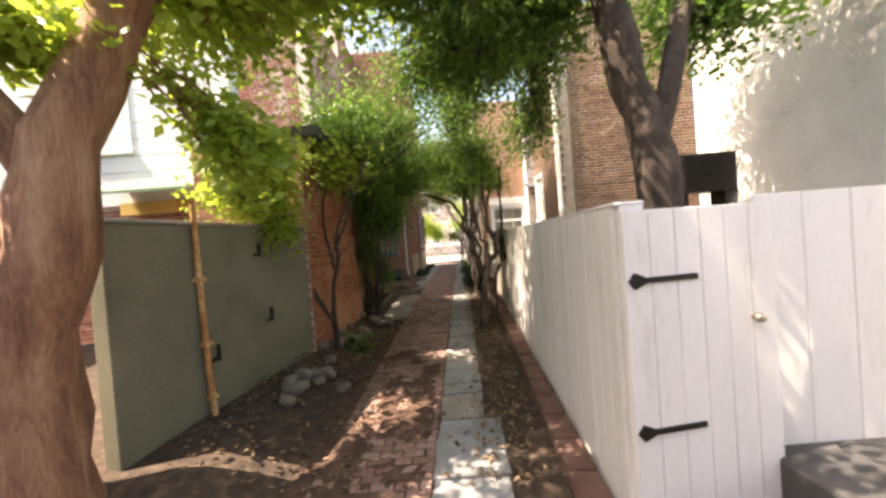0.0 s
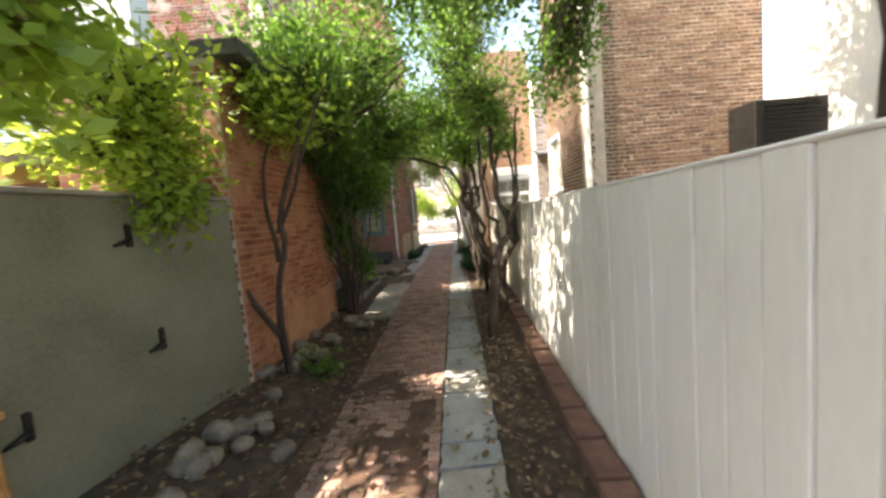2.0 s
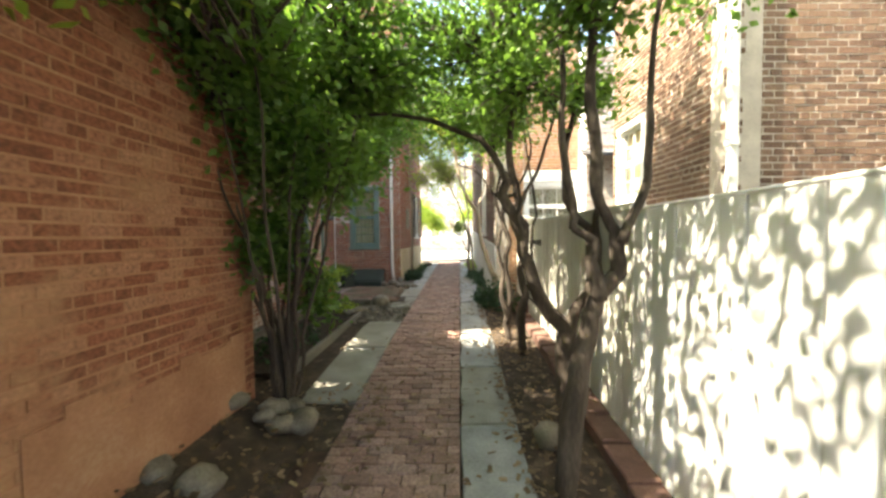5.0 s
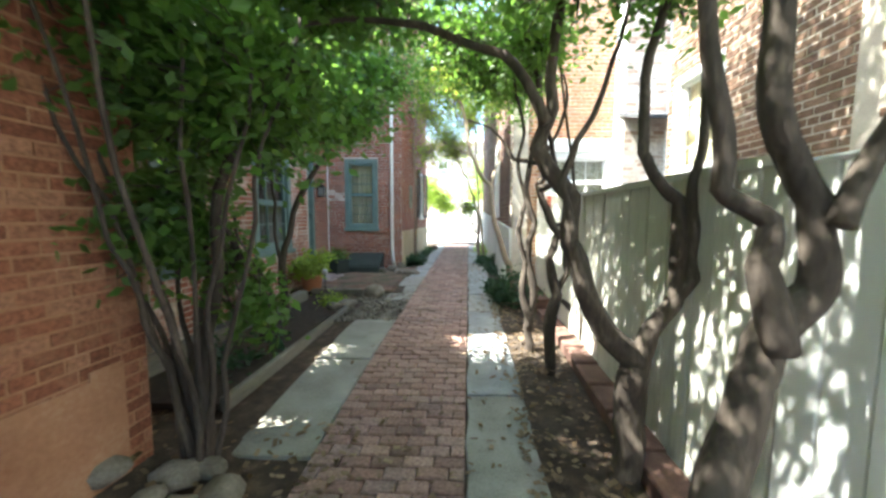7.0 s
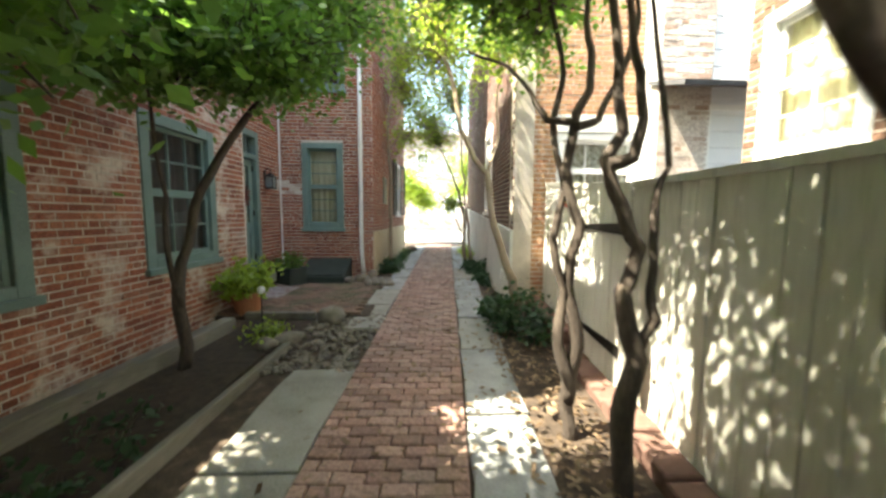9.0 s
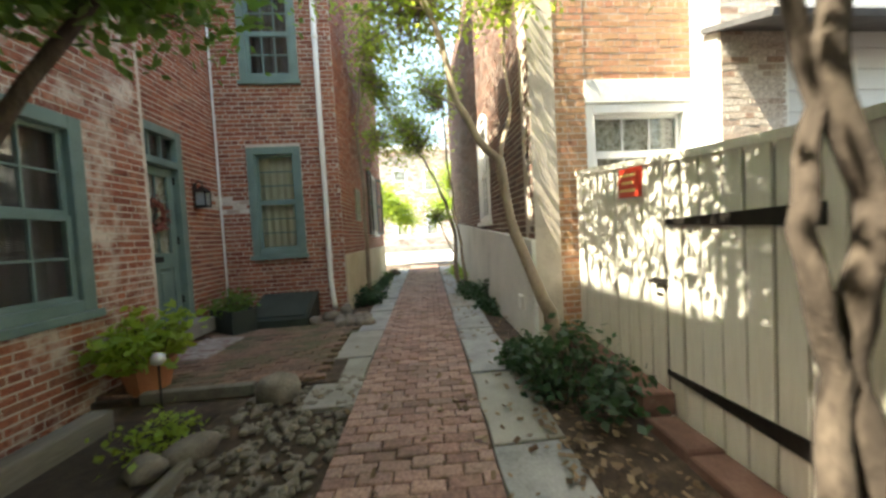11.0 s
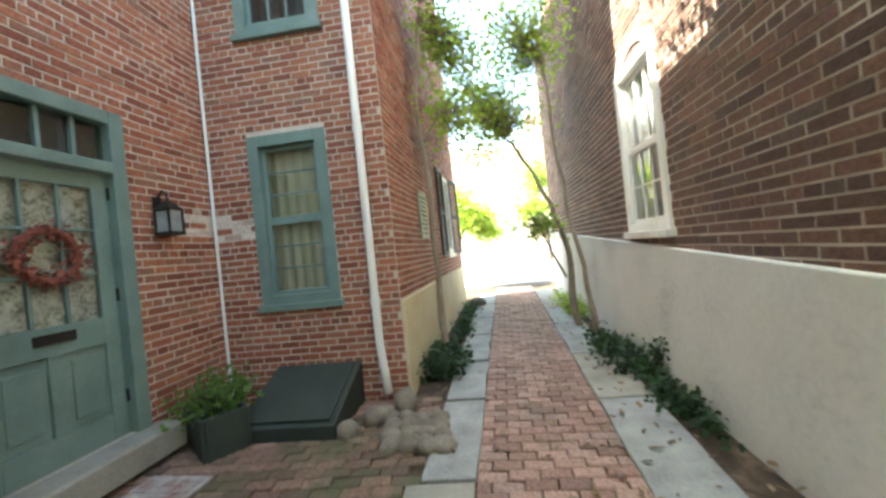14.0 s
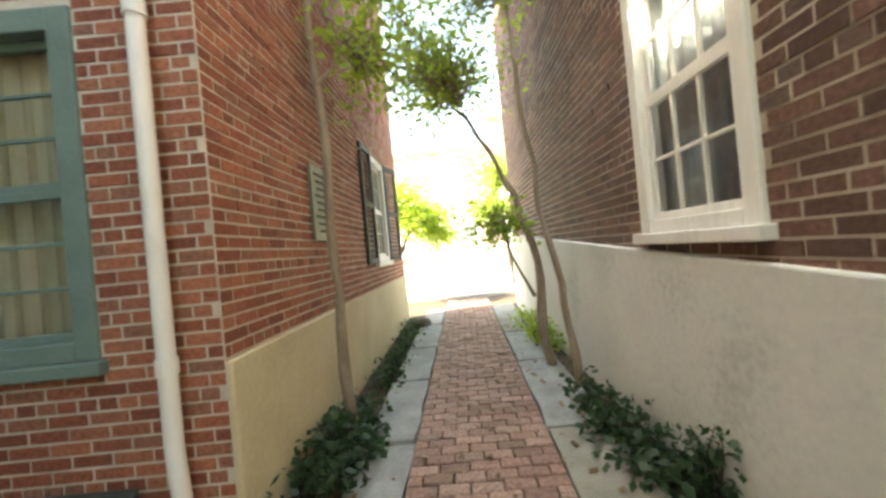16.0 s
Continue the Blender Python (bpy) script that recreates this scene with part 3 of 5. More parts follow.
brick_wall("wall_window", WA, WB, -0.4, 9.6, BRICK_RED, "red brick house wall with a green sash window", hw, (0.05, 1.95, 0.3, 2.2), 8, pale=(0, 0.4, 1.8, 2.05))
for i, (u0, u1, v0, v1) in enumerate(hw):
    sash_window(wall_matrix(WA, WB, (u0 + u1) / 2, v0), u1 - u0, v1 - v0, TEAL, 1 if i == 0 else 3, 3 if i == 0 else 2, CURTAIN if i == 0 else SHADE_AND_PRINT, "grey-green sash window with drawn cream blind", "window_1", 0.12, 0.07)
AA, AB = (-0.07, 14.96), (0.25, 20.6)
hs = [(3.35, 4.3, 1.35, 2.95)]
brick_wall("wall_alley", AA, AB, -0.2, 9.6, BRICK_RED, "red brick side wall of the house along the alley", hs, (0.0, 2.2, 1.0, 2.3), 9)
sash_window(wall_matrix(AA, AB, 3.825, 1.35), 0.95, 1.6, WHITE, 3, 2, SHADE_AND_PRINT, "white sash window between dark shutters", "window_shutters", 0.1)
cb = Builder()
cb.box((2.82, -0.012, 0.37), (5.64, 0.045, 1.22), cut=0.0)
cbo = bevel(cb.make("stucco_base", CREAM), 0.01)
cbo.matrix_world = wall_matrix(AA, AB, 0, 0)
tagged(cbo, "cream stucco base along the brick alley wall", "stucco", kind="structure")


def shutter(p, turn):
    top = empty("shutter", p @ pose(0, 0, 0, 0, 0, turn))
    tagged(top, "dark green louvred wooden window shutter", "shutter", "shutters of the alley window")
    b = Builder()
    w, h = 0.46, 1.62
    for sx in (0.03, w - 0.03):
        b.box((sx, -0.02, h / 2), (0.06, 0.036, h))
    for z in (0.04, h / 2, h - 0.04):
        b.box((w / 2, -0.02, z), (w - 0.12, 0.036, 0.08))
    bevel(b.make("stile", DARKGREEN, top), 0.004)
    b = Builder()
    for i in range(22):
        z = 0.12 + i * 0.064
        if abs(z - h / 2) > 0.06:
            b.box((0, 0, 0), (w - 0.12, 0.03, 0.008), Matrix.Translation((w / 2, -0.02, z)) @ pose(0, 0, 0, 40))
    tagged(b.make("louvre", DARKGREEN, top), kind="stuff")


shutter(wall_matrix(AA, AB, 2.87, 1.34), -3)
shutter(wall_matrix(AA, AB, 4.32, 1.34), -14)

# plaque with unreadable lines
pq = empty("plaque", wall_matrix(AA, AB, 1.45, 1.62))
tagged(pq, "weathered green bronze plaque on the brick wall", "plaque")
b = Builder()
b.box((0, -0.015, 0.33), (0.48, 0.03, 0.66))
bevel(b.make("plate", PLAQUE, pq), 0.008)
b = Builder()
for i in range(9):
    b.box((0.0, -0.032, 0.58 - i * 0.062), (0.36 - 0.05 * (i % 3), 0.006, 0.022))
b.make("lines", SHADE_AND_PRINT, pq)

# downpipe
dp = empty("downpipe", Matrix.Translation((-0.31, 14.89, 0)))
tagged(dp, "white painted downpipe at the house corner", "downpipe")
b = Builder()
b.tube([(0.05, -0.02, 0.08), (0.02, 0.0, 0.3), (0, 0, 0.6), (0, 0, 3.0), (0, 0, 6.3)], [0.042] * 5, 12)
b.make("pipe", WHITE, dp, smooth=True)
for z in (1.0, 2.75, 4.6):
    b = Builder()
    b.tube([(0, 0, z - 0.04), (0, 0, z + 0.04)], [0.05, 0.05], 12)
    b.make("collar", WHITE, dp)
cj = Builder()
cj.tube([(-1.985, 14.925, 0.0), (-1.985, 14.925, 6.2)], [0.016, 0.016], 8)
tagged(cj.make("cable", WHITE), "thin white cable run in the house's inner corner", "cable")

# the door with transom, wreath and step
dw, dh = DOOR[1] - DOOR[0], DOOR[3] - DOOR[2]
door = empty("door_1", wall_matrix(DA, DB, (DOOR[0] + DOOR[1]) / 2, DOOR[2]))
tagged(door, "grey-green half-glazed front door with four-light transom", "door", kind="structure")
b = Builder()
fw = 0.11
for sx in (-1, 1):
    b.box((sx * (dw / 2 - fw / 2), 0.03, dh / 2), (fw, 0.14, dh))
b.box((0, 0.03, dh - fw / 2), (dw - 2 * fw, 0.14, fw))
b.box((0, 0.02, 2.10), (dw - 2 * fw, 0.12, 0.09))
iw = dw - 2 * fw
for i in range(1, 4):
    b.box((-iw / 2 + iw * i / 4, 0.04, 2.3), (0.03, 0.05, 0.31))
bevel(b.make("frame", TEAL, door), 0.008)
b = Builder()
b.box((0, 0.05, 2.3), (iw, 0.005, 0.31))
b.make("pane", GLASS, door).visible_shadow = False
# Dark sheet whose colour stands in for the unlit hall behind the transom.
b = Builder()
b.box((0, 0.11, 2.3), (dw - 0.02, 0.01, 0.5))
b.make("shade_sheet", SHADE_AND_PRINT, door)
b = Builder()
lh = 2.05
t = 0.11
b.box((-iw / 2 + t / 2, 0.07, lh / 2), (t, 0.045, lh))
b.box((iw / 2 - t / 2, 0.07, lh / 2), (t, 0.045, lh))
for z, h_ in ((0.1, 0.2), (0.84, 0.2), (lh - 0.06, 0.12)):
    b.box((0, 0.07, z), (iw - 2 * t, 0.045, h_))
b.box((0, 0.07, 0.47), (0.09, 0.045, 0.54))
for sx in (-1, 1):
    b.box((sx * (iw / 4 - 0.03), 0.078, 0.47), (iw / 2 - t - 0.045, 0.02, 0.54))
    b.box((sx * (iw / 4 - 0.03), 0.066, 0.47), (iw / 2 - t - 0.13, 0.02, 0.42))
for z in (1.28, 1.61):
    b.box((0, 0.07, z), (iw - 2 * t, 0.03, 0.022))
for i in (1, 2):
    b.box((-iw / 2 + t + (iw - 2 * t) * i / 3, 0.07, 1.44), (0.022, 0.03, 1.0))
bevel(b.make("leaf", TEAL, door), 0.006)
b = Builder()
b.box((0, 0.075, 1.44), (iw - 2 * t, 0.004, 1.02))
b.make("glazing", GLASS, door).visible_shadow = False
b = Builder()
b.box((0, 0.112, 1.03), (dw - 0.02, 0.01, 2.03))
b.make("curtain", LACE, door)
b = Builder()
b.box((0.0, 0.042, 0.86), (0.24, 0.012, 0.07))
b.make("letter_plate", IRON, door)
b = Builder()
b.tube([(-iw / 2 + 0.05, 0.05, 0.98), (-iw / 2 + 0.05, 0.0, 0.98), (-iw / 2 + 0.05, -0.02, 0.98)], [0.012, 0.014, 0.026], 10)
b.box((-iw / 2 + 0.05, 0.044, 0.95), (0.04, 0.008, 0.18))
b.make("handle", IRON, door)
for z in (0.3, 1.1, 1.9):
    b = Builder()
    b.box((iw / 2 + 0.01, 0.035, z), (0.03, 0.03, 0.1))
    b.make("hinge", IRON, door)
ds = Builder()
ds.box((0, -0.07, -0.1), (dw + 0.2, 0.34, 0.2), cut=0.02)
dso = ds.make("doorstep", CONCRETE)
dso.matrix_world = wall_matrix(DA, DB, (DOOR[0] + DOOR[1]) / 2, DOOR[2])
tagged(dso, "worn grey stone doorstep under the green door", "doorstep")
wr = empty("wreath", wall_matrix(DA, DB, (DOOR[0] + DOOR[1]) / 2 + 0.0, DOOR[2] + 1.42))
tagged(wr, "round wreath of dried dark red berries on the door", "wreath")
b = Builder()
r_ = random.Random(5)
for i in range(420):
    a = r_.uniform(0, 6.283)
    rr = 0.175 + r_.gauss(0, 0.032)
    b.leaf((math.cos(a) * rr, 0.02 + r_.gauss(0, 0.022), math.sin(a) * rr), r_.uniform(0.03, 0.06), r_, r_.random())
tagged(b.make("berries", BERRY, wr), kind="stuff")
b = Builder()
b.tube([(math.cos(i * 0.3927) * 0.175, 0.03, math.sin(i * 0.3927) * 0.175) for i in range(17)], [0.025] * 17, 6)
b.make("ring", BERRY, wr)

# wall lantern
ln = empty("wall_lantern", wall_matrix(DA, DB, 1.42, 1.86))
tagged(ln, "blue-grey metal wall lantern beside the door", "lantern")
b = Builder()
b.box((0, -0.012, 0.22), (0.07, 0.024, 0.2))
b.tube([(0, -0.02, 0.3), (0, -0.08, 0.37), (0, -0.12, 0.33), (0, -0.12, 0.27)], [0.01] * 4, 7)
b.face_block([(-0.085, -0.205, 0.19), (0.085, -0.205, 0.19), (0.085, -0.035, 0.19), (-0.085, -0.035, 0.19), (-0.02, -0.14, 0.27), (0.02, -0.14, 0.27), (0.02, -0.1, 0.27), (-0.02, -0.1, 0.27)],
             [(0, 1, 5, 4), (1, 2, 6, 5), (2, 3, 7, 6), (3, 0, 4, 7), (4, 5, 6, 7), (3, 2, 1, 0)])
for sx in (-1, 1):
    for sy in (-1, 1):
        b.box((sx * 0.07, -0.12 + sy * 0.07, 0.09), (0.014, 0.014, 0.2))
b.box((0, -0.12, -0.02), (0.16, 0.16, 0.025))
b.make("cage", IRON, ln)
b = Builder()
b.box((0, -0.12, 0.09), (0.125, 0.125, 0.185))
b.make("glass", surface("cloudy_glass", [(0.3, (0.2, 0.22, 0.22)), (0.7, (0.34, 0.36, 0.36))], 8, 50, 0.2), ln)

# cellar hatch, planter and mat in the corner
ht = empty("cellar_hatch", Matrix.Translation((-0.98, 14.53, gz(14.5))))
tagged(ht, "dark green sloping cellar hatch against the brick wall", "hatch")
b = Builder()
b.face_block([(-0.45, -0.36, 0), (0.45, -0.36, 0), (0.45, 0.4, 0), (-0.45, 0.4, 0), (-0.45, -0.36, 0.13), (0.45, -0.36, 0.13), (0.45, 0.4, 0.42), (-0.45, 0.4, 0.42)],
             [(3, 2, 1, 0), (0, 1, 5, 4), (1, 2, 6, 5), (2, 3, 7, 6), (3, 0, 4, 7), (4, 5, 6, 7)])
bevel(b.make("lid", DARKGREEN, ht), 0.015)
b = Builder()
b.box((0, 0, 0), (0.8, 0.72, 0.02), Matrix.Translation((0, 0.01, 0.29)) @ pose(0, 0, 0, math.degrees(math.atan2(0.29, 0.76))))
bevel(b.make("leaf", DARKGREEN, ht), 0.006)
pl = empty("planter", Matrix.Translation((-1.6, 14.22, gz(14.2))) @ pose(0, 0, 0, 0, 0, -38))
tagged(pl, "low dark green wooden planter with trailing plants", "planter")
b = Builder()
for sy in (-0.16, 0.16):
    b.box((0, sy, 0.17), (0.62, 0.03, 0.34))
for sx in (-0.3, 0.3):
    b.box((sx, 0, 0.17), (0.03, 0.29, 0.34))
b.box((0, 0, 0.15), (0.56, 0.28, 0.26))
bevel(b.make("box", DARKGREEN, pl), 0.006)
shrub("planter_greens", "trailing green plants with reddish stems in planter", (-1.62, 14.26, gz(14.2) + 0.27), (0.34, 0.3, 0.3), LEAF, 21, 800, 0.055)
mt = Builder()
for i in range(14):
    mt.box((0, -0.42 + i * 0.06, 0.012 + 0.004 * (i % 2)), (0.5, 0.058, 0.02))
mto = mt.make("doormat", MAT_RED)
mto.matrix_world = Matrix.Translation((-1.52, 13.35, gz(13.3) + 0.03)) @ pose(0, 0, 0, 0, 0, -4)
tagged(mto, "faded red and grey woven mat before the door", "mat")

# ---- the right side: white wall, gate, board fences, houses ----
ww = Builder()
FA, FB = (xf(7.0), 7.0), (xf(1.98), 1.98)
m = wall_matrix(FA, FB, 0, 0)
FL = (Vector(FA) - Vector(FB)).length
ww.box((FL / 2, 0.09, 0.5), (FL, 0.14, 2.06))
whitewall = tagged(ww.make("wall_white", WHITE), "white-painted board garden wall along the alley", "wall", kind="structure")
whitewall.matrix_world = m
one = Builder()
one.box((0, 0.005, 0), (0.168, 0.036, 2.06), cut=0.0)
proto = bevel(one.make("board", WHITE, whitewall), 0.006)
n = int(FL / 0.178)
for i in range(n):
    ob = proto if i == 0 else new("board", proto.data)
    if i:
        bevel(ob, 0.006)
    ob.parent = whitewall
    ob.location = (0.09 + i * 0.178, 0.004 * math.sin(i * 2.3), 0.5)
cp = Builder()
cp.box((FL / 2, 0.075, 1.54), (FL + 0.01, 0.19, 0.024))
bevel(cp.make("coping", WHITE, whitewall), 0.012)

gt = empty("gate", Matrix.Translation((xf(1.98) - 0.02, 1.92, 0)) @ pose(0, 0, 0, 0, 0, 8))
tagged(gt, "white board gate with black iron strap hinges", "gate")
b = Builder()
for i in range(6):
    b.box((0.09 + 0.172 * i, 0, 0.46), (0.166, 0.045, 2.06))
bevel(b.make("boards", WHITE, gt), 0.005)
for z in (1.07, 0.16):
    b = Builder()
    b.box((0.30, -0.03, z), (0.36, 0.014, 0.034))
    b.face_block([(0.13, -0.037, z - 0.02), (0.13, -0.037, z + 0.02), (0.06, -0.037, z + 0.05), (0.02, -0.037, z), (0.06, -0.037, z - 0.05),
                  (0.13, -0.02, z - 0.02), (0.13, -0.02, z + 0.02), (0.06, -0.02, z + 0.05), (0.02, -0.02, z), (0.06, -0.02, z - 0.05)],
                 [(4, 3, 2, 1, 0), (0, 1, 6, 5), (1, 2, 7, 6), (2, 3, 8, 7), (3, 4, 9, 8), (4, 0, 5, 9)])
    bevel(b.make("strap_hinge", IRON, gt), 0.003)
b = Builder()
b.tube([(0.86, -0.02, 0.78), (0.86, -0.05, 0.78), (0.86, -0.06, 0.78), (0.86, -0.085, 0.78)], [0.014, 0.014, 0.034, 0.026], 12)
b.make("knob", surface("pale_brass", [(0.3, (0.4, 0.34, 0.24)), (0.7, (0.6, 0.55, 0.45))], 8, 50, 0.35, 0.8), gt, smooth=True)
gw = Builder()
gw.box((4.6, 2.27, 0.48), (2.6, 0.14, 2.1), cut=0.01)
for i in range(8):
    gw.box((3.42 + 0.33 * i, 2.192, 0.5), (0.322, 0.02, 2.1))
tagged(bevel(gw.make("wall_white_front", WHITE), 0.006), "plain white-painted board wall beside the gate", "wall", kind="structure")


def fence_run(name, label, y0, y1, z0, z1, seed, mat=FENCE, group=""):
    """Vertical boards along the fence line, tops from z0 at y0 to z1 at y1."""
    r_ = random.Random(seed)
    top = empty(name, Matrix.Translation((xf(y0), y0, 0)))
    tagged(top, label, "fence", group)
    w = 0.142
    k = int((y1 - y0) / w)
    for i in range(k):
        y = y0 + (i + 0.5) * (y1 - y0) / k
        h0, h1 = gz(y) - 0.02, z0 + (z1 - z0) * (y - y0) / (y1 - y0) + r_.uniform(-0.012, 0.012)
        q = Builder()
        q.box((0, 0, (h0 + h1) / 2), (0.022, w * 0.96, h1 - h0))
        ob = bevel(q.make("board", mat, top), 0.004)
        ob.location = (xf(y) - xf(y0) + r_.uniform(-0.004, 0.004), y - y0, 0)
        ob.rotation_euler = (r_.uniform(-0.006, 0.006), 0, radians(YAW))
    for f in (0.2, 0.8):
        za, zb = gz(y0) + f * (z0 - gz(y0)), gz(y1) + f * (z1 - gz(y1))
        q = Builder()
        q.tube([(0.05, 0, za), (xf(y1) - xf(y0) + 0.05, y1 - y0, zb)], [0.045, 0.045], 4)
        q.make("rail", mat, top)
    # Added sheet that blocks sun through the board gaps and darkens the seams.
    q = Builder()
    ex = xf(y1) - xf(y0)
    q.face_block([(0.014, 0, gz(y0)), (0.014 + ex, y1 - y0, gz(y1)), (0.014 + ex, y1 - y0, z1 - 0.03), (0.014, 0, z0 - 0.03), (0.03, 0, gz(y0)), (0.03 + ex, y1 - y0, gz(y1)), (0.03 + ex, y1 - y0, z1 - 0.03), (0.03, 0, z0 - 0.03)],
                 [(0, 3, 2, 1), (4, 5, 6, 7), (3, 7, 6, 2), (0, 4, 7, 3), (1, 2, 6, 5)])
    q.make("light_stop", WOOD_GREY, top)
    q = Builder()
    q.tube([(0.0, 0, z0 + 0.01), (xf(y1) - xf(y0), y1 - y0, z1 + 0.01)], [0.035, 0.035], 4)
    q.make("cap", mat, top)
    return top


fence_run("board_fence", "weathered grey-white board fence in dappled sun", 7.02, 9.9, 1.56, 1.58, 1)
fence_run("board_gate", "weathered white board gate with black strap hinges", 9.93, 11.0, 1.58, 1.66, 2, FENCE_SUNLIT)
fence_run("board_fence", "weathered white board fence beside the gate", 11.03, 12.42, 1.67, 1.80, 3, FENCE_SUNLIT)
for z, y0, y1 in ((1.24, 10.0, 10.98), (0.2, 10.0, 11.0)):
    b = Builder()
    dx = LEAN * (y1 - y0)
    b.face_block([(0, 0, -0.05), (dx, y1 - y0, -0.018), (dx, y1 - y0, 0.018), (0, 0, 0.05), (0.014, 0, -0.05), (dx + 0.014, y1 - y0, -0.018), (dx + 0.014, y1 - y0, 0.018), (0.014, 0, 0.05)],
                 [(0, 1, 2, 3), (7, 6, 5, 4), (0, 4, 5, 1), (1, 5, 6, 2), (2, 6, 7, 3), (3, 7, 4, 0)])
    o = bevel(b.make("strap_hinge", IRON), 0.004)
    o.location = (xf(y0) - 0.03, y0, z)
    tagged(o, "long black iron strap hinge on board gate", "hinge", "strap hinges of the board gate")
b = Builder()
b.box((0, 0, 0), (0.03, 0.14, 0.035))
b.tube([(-0.02, 0.05, 0), (-0.05, 0.05, 0), (-0.05, -0.02, -0.01)], [0.01, 0.01, 0.008], 6)
o = b.make("gate_latch", IRON)
o.location = (xf(11.05) - 0.022, 11.05, 0.83)
tagged(o, "small black iron latch on the board gate", "latch")
sg = empty("sign", Matrix.Translation((xf(11.4) - 0.02, 11.4, 1.565)) @ pose(0, 0, 0, 3, 0, YAW))
tagged(sg, "red enamel sign with pale bars on white fence", "sign")
b = Builder()
b.box((0, 0, 0), (0.008, 0.32, 0.23))
bevel(b.make("plate", SIGN_RED, sg), 0.003)
b = Builder()
for z, w in ((0.06, 0.22), (0.0, 0.16), (-0.06, 0.22)):
    b.box((-0.006, 0.02, z), (0.004, w, 0.022))
b.make("bars", SIGN_PALE, sg)

# right house along the alley: stucco base, burnt brick above
RC = (2.37, 12.45)
RD = (2.62, 20.8)
RL = (Vector(RD) - Vector(RC)).length
uw0, uw1 = RL - (15.58 - 12.45), RL - (14.62 - 12.45)
hr = [(uw0, uw1, 1.42, 3.12)]
brick_wall("wall_right_house", RD, RC, -0.2, 6.2, BRICK_BURNT, "dark burnt brick house wall above pale stucco", hr, (uw0 - 0.5, RL - 0.1, 1.4, 2.4), 12, size=(0.205, 0.061))
sash_window(wall_matrix(RD, RC, (uw0 + uw1) / 2, 1.42), uw1 - uw0, 1.7, WHITE, 3, 2, surface("dim_grey_blind", [(0.3, (0.2, 0.22, 0.26)), (0.7, (0.4, 0.42, 0.46))], 2, 30, 0.8), "white-painted six-over-six sash window in dark brick", "window_right", 0.1, 0.05, 0.14, 0.03)
b = Builder()
zt0, zt1 = 1.62, 1.13
b.face_block([(0, -0.05, -0.32), (RL, -0.05, -0.32), (RL, -0.05, zt1), (0, -0.05, zt0), (0, 0.015, -0.32), (RL, 0.015, -0.32), (RL, 0.015, zt1), (0, 0.015, zt0)],
             [(0, 1, 2, 3), (7, 6, 5, 4), (3, 2, 6, 7), (0, 3, 7, 4), (1, 5, 6, 2), (0, 4, 5, 1)])
o = bevel(b.make("stucco_base", STUCCO), 0.012)
o.matrix_world = wall_matrix(RD, RC, 0, 0)
tagged(o, "smooth pale grey stucco base with stains", "stucco", kind="structure")
ar = Builder()
wc = (uw0 + uw1) / 2
for i in range(12):
    a0, a1 = math.pi * (0.24 + 0.52 * i / 12), math.pi * (0.24 + 0.52 * (i + 1) / 12)
    R, c = 0.62, 3.12 - 0.42
    ar.face_block([(wc + math.cos(q) * r, y, c + math.sin(q) * r) for q, r, y in ((a0, R, -0.02), (a1, R, -0.02), (a1, R - 0.09, -0.02), (a0, R - 0.09, -0.02), (a0, R, 0.06), (a1, R, 0.06), (a1, R - 0.09, 0.06), (a0, R - 0.09, 0.06))],
                  [(0, 1, 2, 3), (0, 4, 5, 1), (3, 2, 6, 7)])
o = ar.make("trim", WHITE)
o.matrix_world = wall_matrix(RD, RC, 0, 0)
tagged(o, "white arched head over the sash window", "trim", kind="structure")
vt = empty("vent", wall_matrix(RD, RC, RL - 0.42, 0.38))
tagged(vt, "small white plastic vent hood on stucco", "vent")
b = Builder()
b.box((0, -0.065, 0), (0.16, 0.05, 0.17))
bevel(b.make("hood", WHITE, vt), 0.012)
b = Builder()
for i in range(4):
    b.box((0, -0.092, -0.055 + i * 0.036), (0.12, 0.008, 0.014))
b.make("slat", STUCCO, vt)
# its front beyond the fence
brick_wall("wall_right_front", (2.37, 12.46), (3.0, 12.46), -0.2, 6.2, BRICK_BUFF, "sunlit buff brick house corner beside the fence", seed=13)
brick_wall("wall_right_front_upper", (3.0, 12.47), (4.25, 12.47), 2.82, 6.2, BRICK_BUFF, "buff brick wall over a white bay window", seed=14)
brick_wall("wall_right_front_low", (3.0, 12.47), (4.25, 12.47), -0.2, 1.5, BRICK_BUFF, "low buff brick wall under the bay window", seed=15)
b = Builder()
b.box((3.62, 12.53, 2.69), (1.27, 0.16, 0.25))
tagged(bevel(b.make("trim_beam", STUCCO), 0.01), "pale lintel above the white window", "trim", kind="structure")
sash_window(Matrix.Translation((3.62, 12.49, 1.5)), 1.25, 1.06, WHITE, 3, 1, LACE, "white window with lace above the board fence", "window_bay", 0.1)
b = Builder()
b.box((6.2, 12.3, 2.6), (3.9, 0.3, 5.6))
for i in range(24):
    b.box((6.2, 12.14, 0.0 + i * 0.22), (3.9, 0.03, 0.2))
tagged(b.make("wall_white_house", SIDING), "white sided house behind the board fence", "house", kind="structure")
b = Builder()
b.box((0, 0, 0), (3.6, 0.8, 0.06), Matrix.Translation((6.0, 11.9, 3.1)) @ pose(0, 0, 0, 18))
tagged(b.make("eave", ROOFING), "dark lean-to eave on the white house", "eave", kind="structure")
sash_window(Matrix.Translation((5.4, 12.12, 1.9)), 0.9, 1.0, WHITE, 2, 2, SHADE_AND_PRINT, "white window of the sided house", "window_white_house", 0.08)

